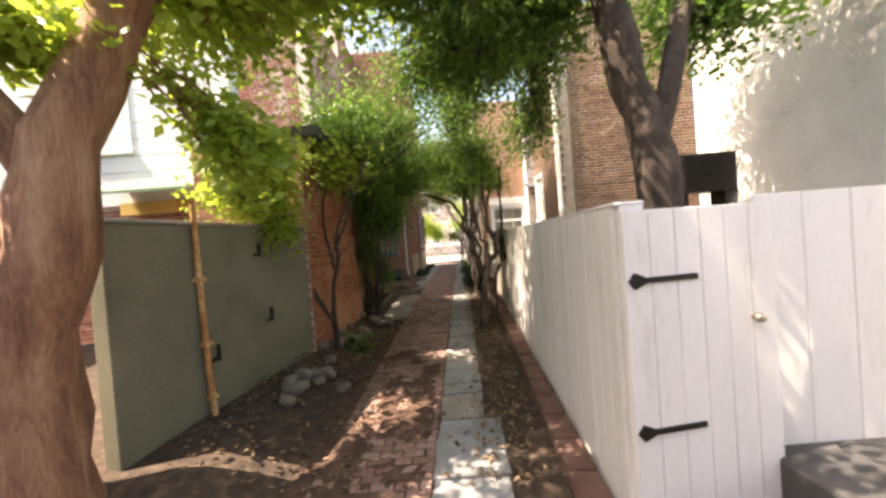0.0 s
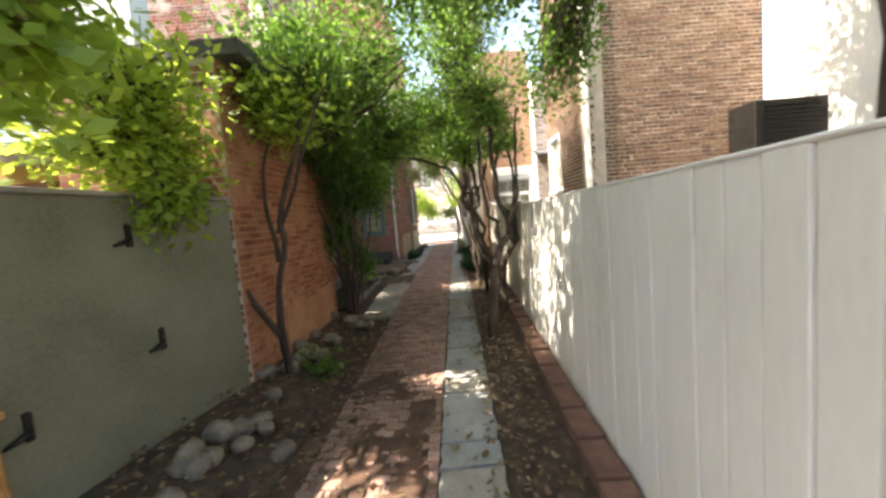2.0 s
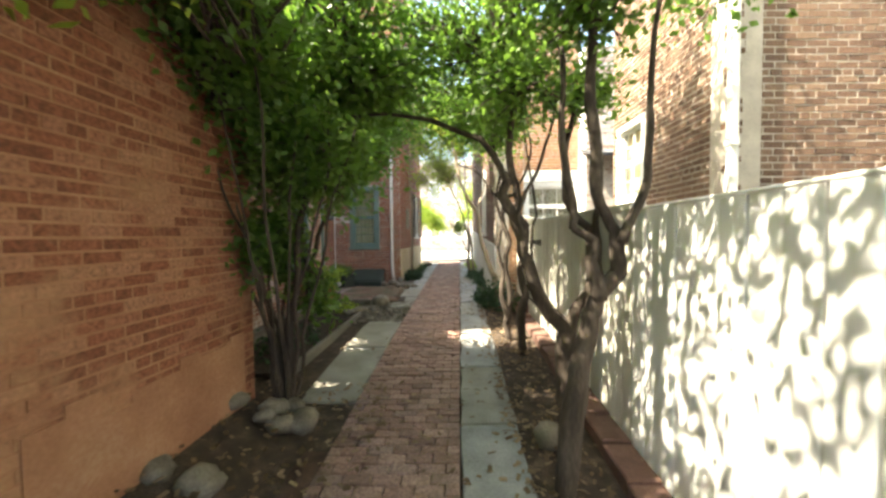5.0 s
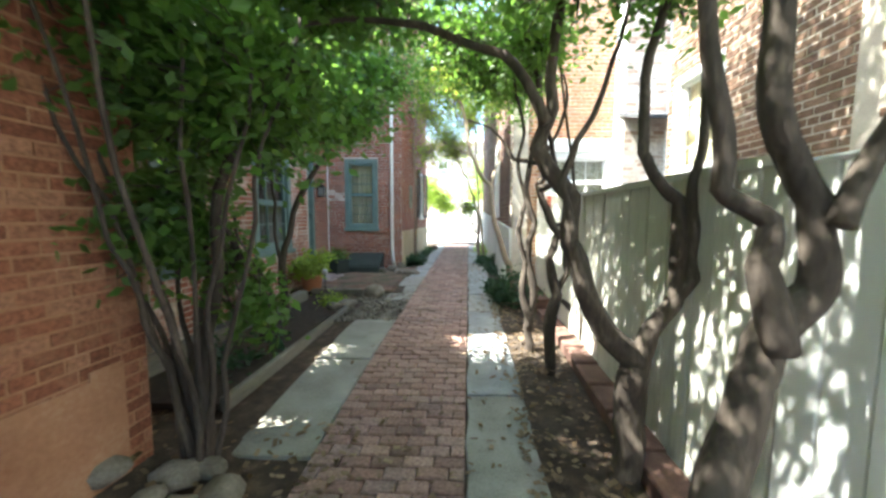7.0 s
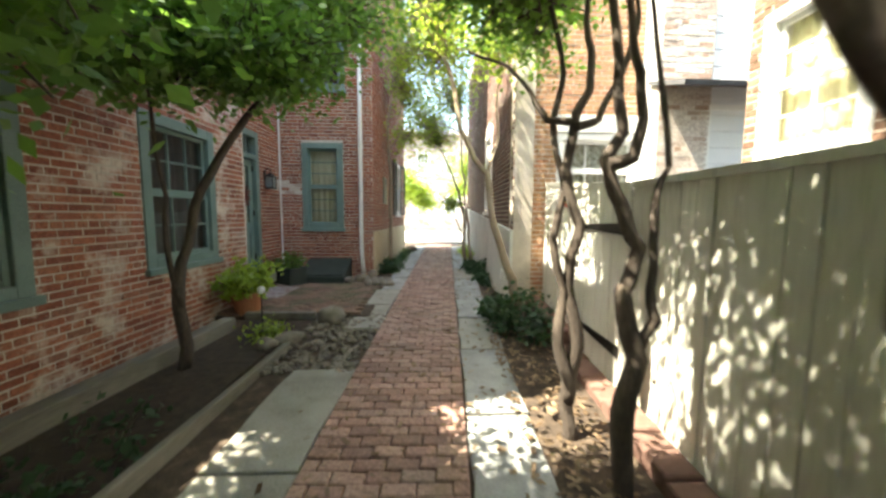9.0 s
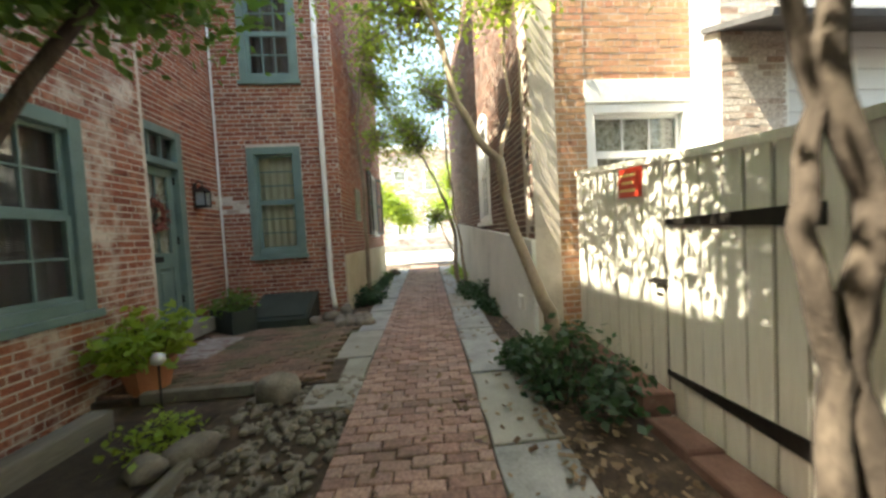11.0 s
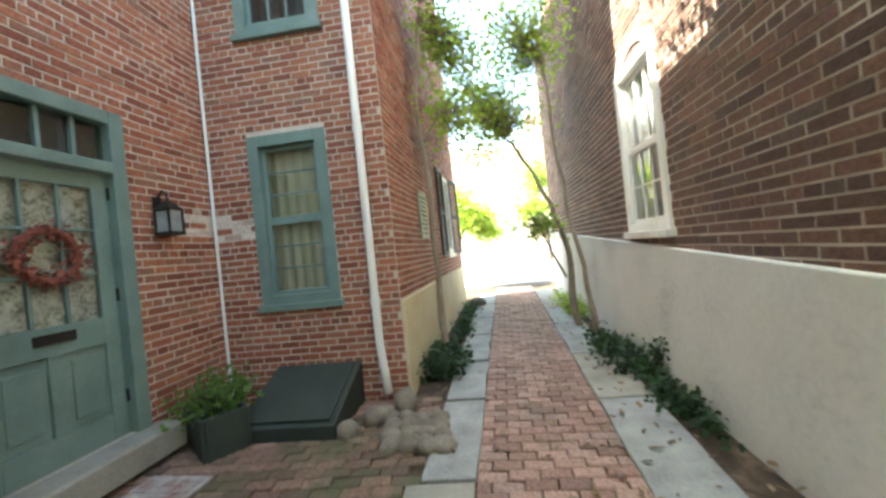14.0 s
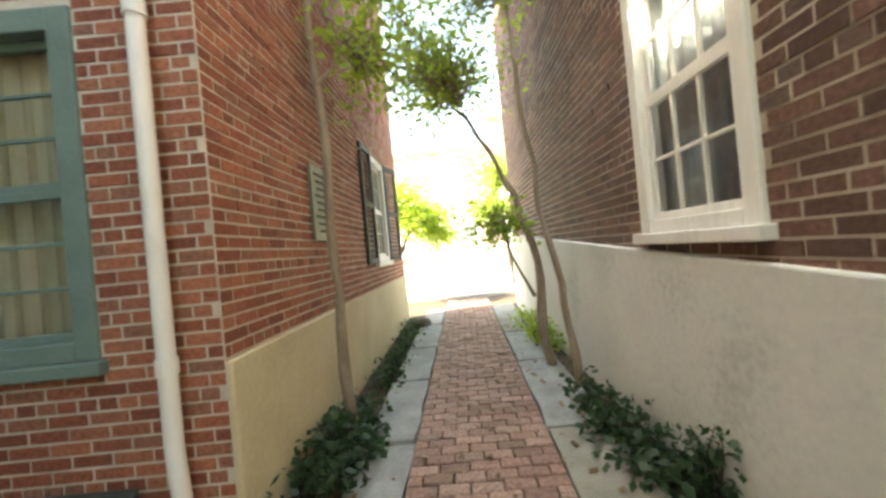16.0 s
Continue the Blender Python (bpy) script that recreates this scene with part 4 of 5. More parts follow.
brick_wall("wall_whitewashed", (4.26, 12.1), (5.0, 12.1), -0.2, 5.4, BRICK_LIMED_GLARE, "whitewashed old brick wall behind the fence", seed=19)

# brown brick house and white stucco house behind the white wall
brick_wall("wall_brown_front", (3.95, 7.85), (7.05, 7.85), -0.4, 6.5, BRICK_BROWN, "brown brick house wall with patches of old render", seed=16)
hb = [(0.15, 1.05, 1.85, 3.1)]
brick_wall("wall_brown_side", (4.08, 10.5), (3.95, 7.85), -0.4, 6.5, BRICK_BROWN, "brown brick side wall of house facing alley", hb, seed=17)
sash_window(wall_matrix((4.08, 10.5), (3.95, 7.85), 0.6, 1.85), 0.9, 1.25, WHITE, 2, 2, CURTAIN, "white sash window in brown brick wall", "window_brown", 0.1)
b = Builder()
b.tube([(3.9, 7.78, -0.4), (3.9, 7.78, 6.4)], [0.05, 0.05], 12)
for z in (2.2, 3.9):
    b.tube([(3.9, 7.78, z), (3.9, 7.78, z + 0.07)], [0.06, 0.06], 12)
tagged(b.make("drainpipe", WHITE, smooth=False), "pale drainpipe on the brown brick corner", "downpipe")
b = Builder()
b.box((7.2, 3.9, 3.0), (0.3, 7.8, 7.0))
tagged(b.make("wall_stucco_house", STUCCO), "tall pale stucco house wall in dappled sun", "wall", kind="structure")
ac = empty("air_conditioner", Matrix.Translation((6.5, 7.05, 2.0)))
tagged(ac, "dark louvred air conditioner on brown brick wall", "air conditioner")
b = Builder()
b.box((0, 0, 0.38), (1.1, 0.5, 0.76))
bevel(b.make("case", IRON, ac), 0.02)
b = Builder()
for i in range(11):
    b.box((0, -0.26, 0.07 + i * 0.06), (0.9, 0.02, 0.02))
b.make("louvre", IRON, ac)
b = Builder()
for sx in (-0.4, 0.4):
    b.box((sx, 0.05, -1.1), (0.06, 0.4, 2.2))
b.make("stand", IRON, ac)

# white sided house behind the olive wall
b = Builder()
b.box((-6.2, 6.6, 4.6), (7.4, 0.3, 4.2))
for i in range(14):
    b.box((-6.2, 6.44, 2.65 + i * 0.3), (7.4, 0.03, 0.285))
sh = tagged(b.make("wall_sided_house", SIDING), "white sided upper storey of a neighbouring house", "house", kind="structure")
brick_wall("wall_sided_base", (-9.9, 6.5), (-2.5, 6.5), -0.5, 2.5, BRICK_RED, "red brick ground floor of the sided house", seed=18)
sash_window(Matrix.Translation((-4.75, 6.42, 3.5)), 0.85, 1.5, WHITE, 2, 2, LACE, "sash window with lace in white siding", "window_sided", 0.08)
b = Builder()
b.face_block([(-4.6, 6.4, 2.95), (-2.7, 6.4, 2.95), (-2.7, 5.6, 2.62), (-4.6, 5.6, 2.62), (-4.6, 6.4, 2.9), (-2.7, 6.4, 2.9), (-2.7, 5.6, 2.57), (-4.6, 5.6, 2.57)], [(0, 3, 2, 1), (4, 5, 6, 7), (3, 7, 6, 2), (0, 4, 7, 3), (1, 2, 6, 5)])
tagged(b.make("awning", AWNING), "faded green awning on the neighbouring house", "awning")
b = Builder()
b.box((-3.65, 6.38, 2.42), (1.9, 0.05, 0.22))
tagged(b.make("trim_yellow", YELLOW), "yellow painted board under the awning", "trim", kind="structure")

# houses across the street
for i, (x0, x1, hgt) in enumerate(((-9.0, -2.5, 8.5), (-2.5, 4.2, 7.2), (4.2, 11.0, 9.0))):
    A, B = (x0, 34.0), (x1, 34.0)
    hh = [(w - 0.5, w + 0.5, z, z + 1.6) for w in (1.2, 3.3, 5.4) for z in (1.2, 4.3)]
    # Pale brick colour here stands in for overexposed sunlight.
    brick_wall("wall_far_house", A, B, 0.0, hgt, BRICK_LIMED_GLARE, "pale sunlit brick house across the street", hh, seed=30 + i, size=(0.4, 0.13), joint=0.02)
    for u0, u1, v0, v1 in hh:
        sash_window(wall_matrix(A, B, (u0 + u1) / 2, v0), 1.0, 1.6, WHITE, 3, 2, LACE, "white sash window of house across the street", "window_far", 0.1)
    b = Builder()
    b.box(((x0 + x1) / 2, 33.9, hgt + 0.1), (x1 - x0, 0.8, 0.25))
    tagged(b.make("cornice", WHITE), "white cornice on the house across street", "cornice", kind="structure")
b = Builder()
b.box((1, 33.0, 0.25), (20, 0.3, 0.6))
tagged(b.make("low_wall", CONCRETE), "low pale wall across the street", "wall", kind="structure")

# walls that close the place behind the camera
b = Builder()
b.box((0, -6, 2), (16, 0.3, 5.6))
b.box((-7.5, 0, 2), (0.3, 12, 5.6))
tagged(b.make("wall_behind", CONCRETE), "plain wall closing the yard behind", "wall", kind="structure")

# ---- trees and plants ----
tree("red_barked_tree", "large tree with shaggy reddish bark by olive wall",
     [([(-1.66, 2.2, -0.55), (-1.64, 2.2, 1.0), (-1.42, 2.3, 2.3), (-0.9, 2.9, 4.2)], 0.33, 0.16), ([(-1.6, 2.4, 2.0), (-2.2, 2.2, 3.6)], 0.16, 0.07), ([(-1.3, 2.6, 2.9), (-0.4, 2.2, 4.4)], 0.12, 0.05)],
     # Clumps above 4 m, mostly out of view, are added to shade wall and path.
     [((-1.7, 2.4, 3.1), (0.6, 0.6, 0.3), 1.5), ((-0.8, 3.2, 3.9), (1.4, 1.4, 0.7), 5), ((-2.7, 1.2, 3.7), (0.7, 0.7, 0.6), 1.5), ((0.3, 3.6, 4.6), (1.6, 1.6, 0.7), 6), ((-1.4, 1.0, 5.0), (1.7, 1.5, 0.8), 4), ((-0.6, 2.7, 5.7), (1.3, 1.1, 0.8), 8), ((-0.6, 3.2, 2.35), (0.3, 0.3, 0.45), 1.4), ((-1.4, 4.6, 5.2), (1.6, 1.6, 0.8), 4), ((-2.3, 4.0, 4.3), (0.7, 0.8, 0.4), 1.6), ((0.0, 1.7, 4.1), (0.9, 0.7, 0.45), 5)], BARK_RED, LEAF_LIGHT, 51, 0.13, 420)
tree("forked_tree", "dark forked tree behind the white board wall",
     [([(3.05, 2.75, -0.4), (3.0, 2.8, 1.5), (2.85, 2.85, 2.6), (2.6, 3.2, 4.4)], 0.20, 0.12), ([(2.98, 2.8, 1.9), (3.25, 2.85, 2.8), (3.7, 3.1, 4.4)], 0.12, 0.07)],
     # Clumps beyond x 4.5 are added to shade the stucco, (1.8, 1.7) the gate.
     [((2.2, 3.4, 3.7), (1.1, 1.0, 0.5), 6), ((1.3, 4.2, 4.3), (1.0, 1.0, 0.6), 5), ((3.9, 3.3, 3.4), (0.7, 0.9, 0.6), 3), ((1.8, 5.0, 3.8), (0.9, 1.0, 0.6), 4), ((2.9, 6.6, 3.3), (0.6, 0.7, 0.6), 2.5), ((2.7, 6.2, 4.8), (1.0, 1.0, 0.8), 6), ((0.9, 6.0, 4.2), (1.0, 1.0, 0.6), 4), ((4.7, 3.8, 7.2), (1.4, 2.6, 1.5), 14), ((4.6, 3.4, 4.8), (1.0, 1.6, 0.9), 3), ((5.2, 2.0, 6.0), (1.2, 1.5, 1.1), 9), ((1.8, 1.7, 4.3), (1.0, 0.7, 0.5), 5), ((5.2, 5.4, 6.2), (1.1, 1.5, 1.1), 9), ((5.2, 5.6, 5.4), (1.0, 1.4, 0.9), 3)], BARK, LEAF, 52, 0.08, 520)
tree("shrub_tree", "multi-stemmed shrub with fresh green leaves by brick",
     [([(-0.6, 5.35, gz(5.3)), (-0.55, 5.3, 0.6), (-0.45, 5.3, 1.5), (-0.2, 5.5, 2.6)], 0.05, 0.02), ([(-0.58, 5.32, 0.3), (-0.95, 5.1, 1.3), (-1.3, 4.8, 2.3)], 0.035, 0.015), ([(-0.5, 5.3, 1.1), (-0.7, 5.6, 1.9), (-0.6, 5.9, 2.8)], 0.03, 0.012), ([(-0.48, 5.3, 1.4), (-0.1, 5.2, 2.2), (0.2, 5.3, 2.9)], 0.025, 0.01)],
     [((-1.35, 4.6, 2.15), (0.75, 0.7, 0.38), 3.2), ((-0.5, 5.6, 2.75), (0.8, 0.7, 0.5), 3), ((-1.0, 4.2, 2.6), (0.8, 0.6, 0.4), 2), ((-0.95, 4.4, 1.75), (0.28, 0.3, 0.45), 1.2)], BARK, LEAF_LIGHT, 53, 0.095, 330)
ex, ey = -0.33, 7.55
stalks = [([(ex, ey, gz(ey) - 0.05), (ex + 0.04, ey, 0.6), (ex + 0.16, ey + 0.15, 1.7), (ex + 0.45, ey + 0.4, 3.0)], 0.05, 0.02)]
for k in range(11):
    a_ = 2.0 + 0.42 * k
    d_ = 0.35 + 0.09 * (k % 4)
    stalks.append(([(ex + 0.05 * math.cos(a_), ey + 0.07 * math.sin(a_), gz(ey) - 0.05 + 0.04 * (k % 3)), (ex + 0.3 * d_ * math.cos(a_), ey + 0.3 * d_ * math.sin(a_), 0.45 + 0.07 * (k % 5)), (ex + 0.75 * d_ * math.cos(a_), ey + 0.8 * d_ * math.sin(a_), 1.2 + 0.1 * (k % 3)), (ex + 1.3 * d_ * math.cos(a_), ey + 1.3 * d_ * math.sin(a_), 2.1 + 0.13 * (k % 4))], 0.022, 0.008))
tree("evergreen_shrub", "dense dark-leaved many-stemmed shrub beside the outhouse corner", stalks,
     [((-0.2, 7.7, 2.05), (0.75, 0.75, 0.6), 6), ((0.25, 8.1, 3.0), (0.9, 0.9, 0.6), 6), ((-0.5, 7.1, 2.8), (0.7, 0.8, 0.6), 5), ((-0.5, 7.6, 1.25), (0.35, 0.4, 0.4), 1.3), ((-0.15, 7.75, 0.75), (0.2, 0.25, 0.25), 0.5), ((0.3, 7.4, 3.9), (1.2, 1.0, 0.6), 1.6), ((-0.5, 6.5, 4.0), (1.1, 0.9, 0.8), 2.2), ((-0.4, 5.9, 3.3), (0.8, 0.6, 0.6), 4), ((0.6, 6.6, 3.8), (0.9, 0.8, 0.45), 1.0), ((-1.3, 8.2, 2.85), (0.75, 0.75, 0.5), 8), ((-1.65, 8.3, 1.9), (0.35, 0.5, 0.6), 4), ((-0.7, 8.5, 2.6), (0.6, 0.6, 0.35), 4), ((-1.75, 8.9, 3.3), (0.6, 0.5, 0.5), 4), ((-0.5, 8.1, 3.35), (0.7, 0.6, 0.4), 5)], BARK, LEAF, 54, 0.085, 520)
tree("leaning_tree", "slender tree leaning from the planting bed",
     [([(-1.15, 10.45, gz(10.4)), (-1.12, 10.45, 0.9), (-0.85, 10.5, 1.7), (-0.35, 10.6, 2.5), (0.1, 10.8, 3.3)], 0.06, 0.02), ([(-1.13, 10.45, 0.5), (-1.25, 10.5, 1.5), (-1.2, 10.3, 2.4)], 0.03, 0.012)],
     [((-0.6, 10.3, 2.75), (1.1, 1.0, 0.5), 7), ((-0.1, 10.9, 3.4), (1.1, 1.0, 0.6), 4), ((-1.3, 9.7, 2.9), (0.8, 1.0, 0.6), 5), ((-0.9, 9.2, 2.4), (0.5, 0.6, 0.35), 2)], BARK, LEAF, 55, 0.085, 500)


def gnarled(label, y, stems, clumps, seed):
    """A crooked tree; stems as ((x, z) up the stem, lean along the alley, radius at foot and end)."""
    full = []
    for pts, drift, r0, r1 in stems:
        n_ = max(1, len(pts) - 1)
        full.append(([(x, y + drift * i_ / n_, z) for i_, (x, z) in enumerate(pts)], r0, r1))
    return tree("twisted_tree", label, full, clumps, BARK, LEAF, seed, 0.07, 460)


gnarled("forked gnarled dark-barked tree close to the white wall", 6.5,
        [([(1.84, -0.42), (1.88, 0.2), (1.93, 0.55), (2.0, 0.85), (2.05, 0.97), (2.19, 1.12), (2.17, 1.37), (2.08, 1.54), (2.05, 1.97), (2.0, 2.9)], 0.1, 0.075, 0.03),
         ([(2.05, 0.95), (2.0, 1.19), (2.03, 1.31), (1.9, 1.4), (1.86, 1.8), (1.82, 2.6)], 0.1, 0.045, 0.018),
         ([(2.18, 1.3), (2.32, 1.7), (2.3, 2.1), (2.36, 2.8)], -0.1, 0.035, 0.014)],
        [((1.8, 6.8, 3.3), (0.8, 0.8, 0.4), 1.6), ((2.0, 6.6, 2.75), (0.5, 0.5, 0.35), 1.3)], 61)
gnarled("v-shaped gnarled dark-barked tree before the board fence", 7.58,
        [([(2.2, -0.3), (2.22, 0.1), (2.24, 0.48), (2.06, 0.66), (1.93, 0.97), (1.85, 1.18), (1.86, 1.44), (1.72, 1.6), (1.65, 1.72), (1.74, 1.95), (1.7, 2.9)], 0.1, 0.095, 0.028),
         ([(2.23, 0.47), (2.3, 0.66), (2.43, 0.84), (2.44, 1.13), (2.42, 1.42), (2.27, 1.56), (2.2, 1.68), (2.19, 1.95), (2.3, 2.6)], -0.05, 0.06, 0.022),
         ([(2.42, 0.84), (2.53, 0.98), (2.48, 1.36), (2.47, 1.54), (2.5, 1.8), (2.42, 2.6)], -0.1, 0.042, 0.02),
         ([(1.86, 1.2), (1.78, 1.5), (1.86, 1.75), (1.98, 1.95), (2.1, 2.3), (2.2, 2.9)], 0.1, 0.026, 0.01),
         ([(1.68, 1.85), (1.45, 2.25), (1.0, 2.45), (0.5, 2.54), (0.1, 2.53)], 0.35, 0.034, 0.012)],
        # The highest clump is unseen, added to shade the brown side wall.
        [((1.75, 7.3, 2.55), (0.45, 0.5, 0.4), 1.5), ((2.35, 7.6, 2.65), (0.4, 0.5, 0.35), 1.0), ((1.6, 7.9, 3.2), (0.8, 0.9, 0.5), 2.6), ((1.0, 8.3, 3.6), (0.9, 1.0, 0.45), 2), ((1.7, 7.3, 4.4), (0.9, 0.9, 0.6), 2.2), ((1.9, 8.4, 5.6), (1.0, 1.6, 0.8), 7)], 62)
gnarled("gnarled dark-barked tree with kinked stems by the fence", 8.9,
        [([(2.14, -0.2), (2.12, 0.3), (2.18, 0.59), (2.1, 0.95), (2.18, 1.18), (2.04, 1.46), (1.98, 1.63), (2.08, 1.77), (2.05, 1.95), (2.0, 2.7)], 0.1, 0.06, 0.02),
         ([(1.98, 1.6), (2.08, 1.63), (2.1, 1.8), (2.06, 2.0), (1.97, 2.3), (1.9, 3.0)], -0.15, 0.035, 0.014),
         ([(2.13, 0.4), (2.28, 0.8), (2.26, 1.2), (2.34, 1.6), (2.26, 2.2), (2.15, 3.1)], 0.15, 0.032, 0.01)],
        [((1.6, 9.3, 3.1), (0.7, 0.8, 0.5), 2.4), ((1.85, 8.7, 2.7), (0.45, 0.5, 0.35), 1.4)], 63)
gnarled("gnarled dark-barked tree of twisted twin stems", 9.42,
        [([(2.05, -0.2), (2.04, 0.19), (2.08, 0.54), (2.02, 0.99), (2.08, 1.28), (1.97, 1.64), (2.02, 1.95), (2.11, 2.15), (2.09, 2.45), (2.12, 3.0)], 0.05, 0.052, 0.018),
         ([(2.04, 0.1), (1.96, 0.5), (1.99, 0.85), (1.91, 1.2), (1.98, 1.5), (1.9, 1.85), (1.96, 2.25), (1.85, 2.9)], 0.1, 0.04, 0.014),
         ([(1.99, 1.93), (1.84, 1.95), (1.76, 2.1), (1.6, 2.3), (1.35, 2.4)], 0.15, 0.026, 0.009),
         ([(2.02, 1.9), (2.16, 1.95), (2.32, 2.3), (2.38, 2.6), (2.3, 3.1)], 0.0, 0.028, 0.01)],
        [((1.5, 9.8, 3.1), (0.7, 0.8, 0.5), 2.4), ((0.9, 9.8, 3.5), (0.8, 0.9, 0.45), 1.8), ((2.0, 10.3, 3.0), (0.6, 0.7, 0.45), 1.6)], 64)
tree("slender_tree", "slender pale-barked tree leaning over the path",
     [([(2.36, 11.65, gz(11.6)), (2.22, 11.75, 0.5), (1.98, 11.9, 1.2), (1.9, 12.0, 1.9), (1.55, 12.2, 2.5), (1.3, 12.4, 3.6)], 0.065, 0.03), ([(1.9, 12.0, 1.9), (2.05, 12.1, 2.5), (2.1, 12.3, 3.4)], 0.025, 0.01), ([(1.6, 12.2, 2.45), (1.2, 12.1, 2.6)], 0.015, 0.006)],
     [((1.2, 12.9, 3.9), (1.1, 1.2, 0.7), 3), ((1.25, 10.9, 3.75), (0.6, 0.9, 0.4), 1.5), ((2.0, 11.9, 3.6), (0.7, 0.7, 0.5), 1.8), ((0.9, 13.4, 4.8), (1.2, 1.2, 0.8), 3)], BARK_PALE, LEAF_LIGHT, 71, 0.08, 260)
tree("wall_sapling", "slim tree trained up the dark brick wall",
     [([(2.18, 17.1, gz(17)), (2.15, 17.2, 1.0), (2.0, 17.4, 2.0), (1.75, 17.7, 2.7), (1.45, 18.0, 3.3)], 0.06, 0.02), ([(2.25, 16.5, gz(16.5)), (2.2, 16.6, 1.0), (2.1, 16.8, 2.2), (2.0, 17.0, 4.0)], 0.045, 0.02), ([(2.1, 17.3, 0.8), (1.85, 17.5, 1.6)], 0.025, 0.01)],
     [((1.3, 17.6, 3.7), (1.1, 1.4, 0.8), 2.4), ((1.8, 17.4, 1.75), (0.45, 0.5, 0.3), 0.9), ((1.7, 17.2, 4.7), (0.9, 1.3, 0.9), 3), ((1.0, 18.6, 4.4), (1.0, 1.1, 0.8), 3)], BARK_PALE, LEAF_LIGHT, 72, 0.085, 260)
tree("wall_sapling", "slim tree standing against the red brick wall",
     [([(0.22, 16.1, gz(16)), (0.2, 16.1, 1.2), (0.18, 16.15, 2.6), (0.12, 16.2, 3.6), (0.3, 16.3, 4.8)], 0.05, 0.025), ([(0.14, 16.15, 2.9), (0.5, 16.3, 3.5)], 0.02, 0.008)],
     [((0.6, 16.4, 3.2), (0.55, 0.8, 0.6), 1.0), ((0.65, 16.8, 4.4), (0.7, 1.0, 0.8), 2.4), ((0.7, 15.6, 5.0), (0.7, 0.9, 0.7), 2)], BARK_PALE, LEAF_LIGHT, 73, 0.085, 260)
tree("street_shrub_tree", "bright green arching shrub at the alley's end",
     [([(-0.3, 22.0, gz(22)), (-0.1, 22.0, 1.2), (0.4, 22.1, 2.2)], 0.06, 0.03)],
     [((0.6, 22.0, 2.3), (1.0, 0.9, 0.6), 4), ((0.1, 22.0, 2.9), (0.8, 0.8, 0.5), 3), ((1.1, 22.1, 1.8), (0.5, 0.5, 0.35), 1.5)], BARK, LEAF_LIGHT, 74, 0.1, 330)
tree("street_tree", "light green street tree beyond the alley's end",
     [([(3.2, 24.0, gz(24)), (3.1, 24.0, 1.6), (2.9, 24.1, 3.0)], 0.07, 0.03)],
     [((2.6, 24.0, 2.6), (1.0, 0.9, 0.6), 3), ((3.0, 24.0, 3.8), (1.3, 1.0, 0.8), 3)], BARK, LEAF_LIGHT, 75, 0.1, 260)

for x, y, r, c, s in ((2.22, 11.45, (0.38, 0.75, 0.5), 1500, 81), (0.22, 15.75, (0.25, 0.75, 0.28), 1000, 82), (2.2, 15.6, (0.22, 0.9, 0.22), 900, 83), (2.28, 14.4, (0.14, 0.5, 0.16), 400, 84), (1.98, 11.95, (0.15, 0.3, 0.25), 300, 86)):
    shrub("ivy", "low dark green ivy growing beside the slabs", (x, y, gz(y)), r, LEAF_IVY, s, c, 0.075, "ivy")
shrub("ivy", "ivy climbing up the pale stucco wall", (2.36, 15.0, gz(15)), (0.05, 0.12, 0.55), LEAF_IVY, 85, 300, 0.05, "ivy")
shrub("bright_weeds", "bright green weeds at the foot of stucco", (2.35, 18.3, gz(18.3)), (0.25, 1.0, 0.35), LEAF_LIGHT, 87, 600, 0.07)
shrub("bright_weeds", "green seedlings at the foot of brick wall", (-0.35, 5.6, gz(5.6)), (0.2, 0.2, 0.35), LEAF, 88, 200, 0.09)
for i in range(7):
    shrub("wall_weeds", "small dark weeds along the red brick wall", (0.35 + 0.02 * i, 17.0 + i * 0.5, gz(17)), (0.14, 0.3, 0.14 + 0.05 * (i % 2)), LEAF_IVY, 90 + i, 160, 0.06)
shrub("bed_plant", "dark green ground cover in planting bed", (-0.95, 9.0, gz(9)), (0.35, 0.7, 0.3), LEAF_IVY, 101, 500, 0.07)
shrub("bed_plant", "light green clump in planting bed", (-0.75, 11.2, gz(11)), (0.2, 0.3, 0.2), LEAF_LIGHT, 102, 260, 0.06)

# potted shrub by the brick wall
pt = empty("plant_pot", Matrix.Translation((-1.42, 12.2, gz(12.2))))
tagged(pt, "brown terracotta pot standing by brick wall", "pot")
b = Builder()
b.tube([(0, 0, 0), (0, 0, 0.02), (0, 0, 0.26), (0, 0, 0.27), (0, 0, 0.32)], [0.14, 0.15, 0.2, 0.22, 0.22], 20)
b.make("pot", TERRACOTTA, pt, smooth=False)
shrub("potted_shrub", "leafy light green shrub in terracotta pot", (-1.42, 12.2, gz(12.2) + 0.3), (0.36, 0.36, 0.45), LEAF_LIGHT, 103, 800, 0.10)
sl = empty("garden_light", Matrix.Translation((-1.0, 11.7, gz(11.7))))
tagged(sl, "small glass-globe garden light on thin stake", "garden light")
b = Builder()
b.tube([(0, 0, 0), (0, 0, 0.42)], [0.008, 0.008], 6)
b.make("stake", IRON, sl)
g = lump("globe", surface("cloudy_globe", [(0.3, (0.6, 0.6, 0.58)), (0.7, (0.75, 0.75, 0.73))], 8, 50, 0.15), (0.05, 0.05, 0.05), 1, sl, 2, 0.0)
g.location = (0, 0, 0.46)

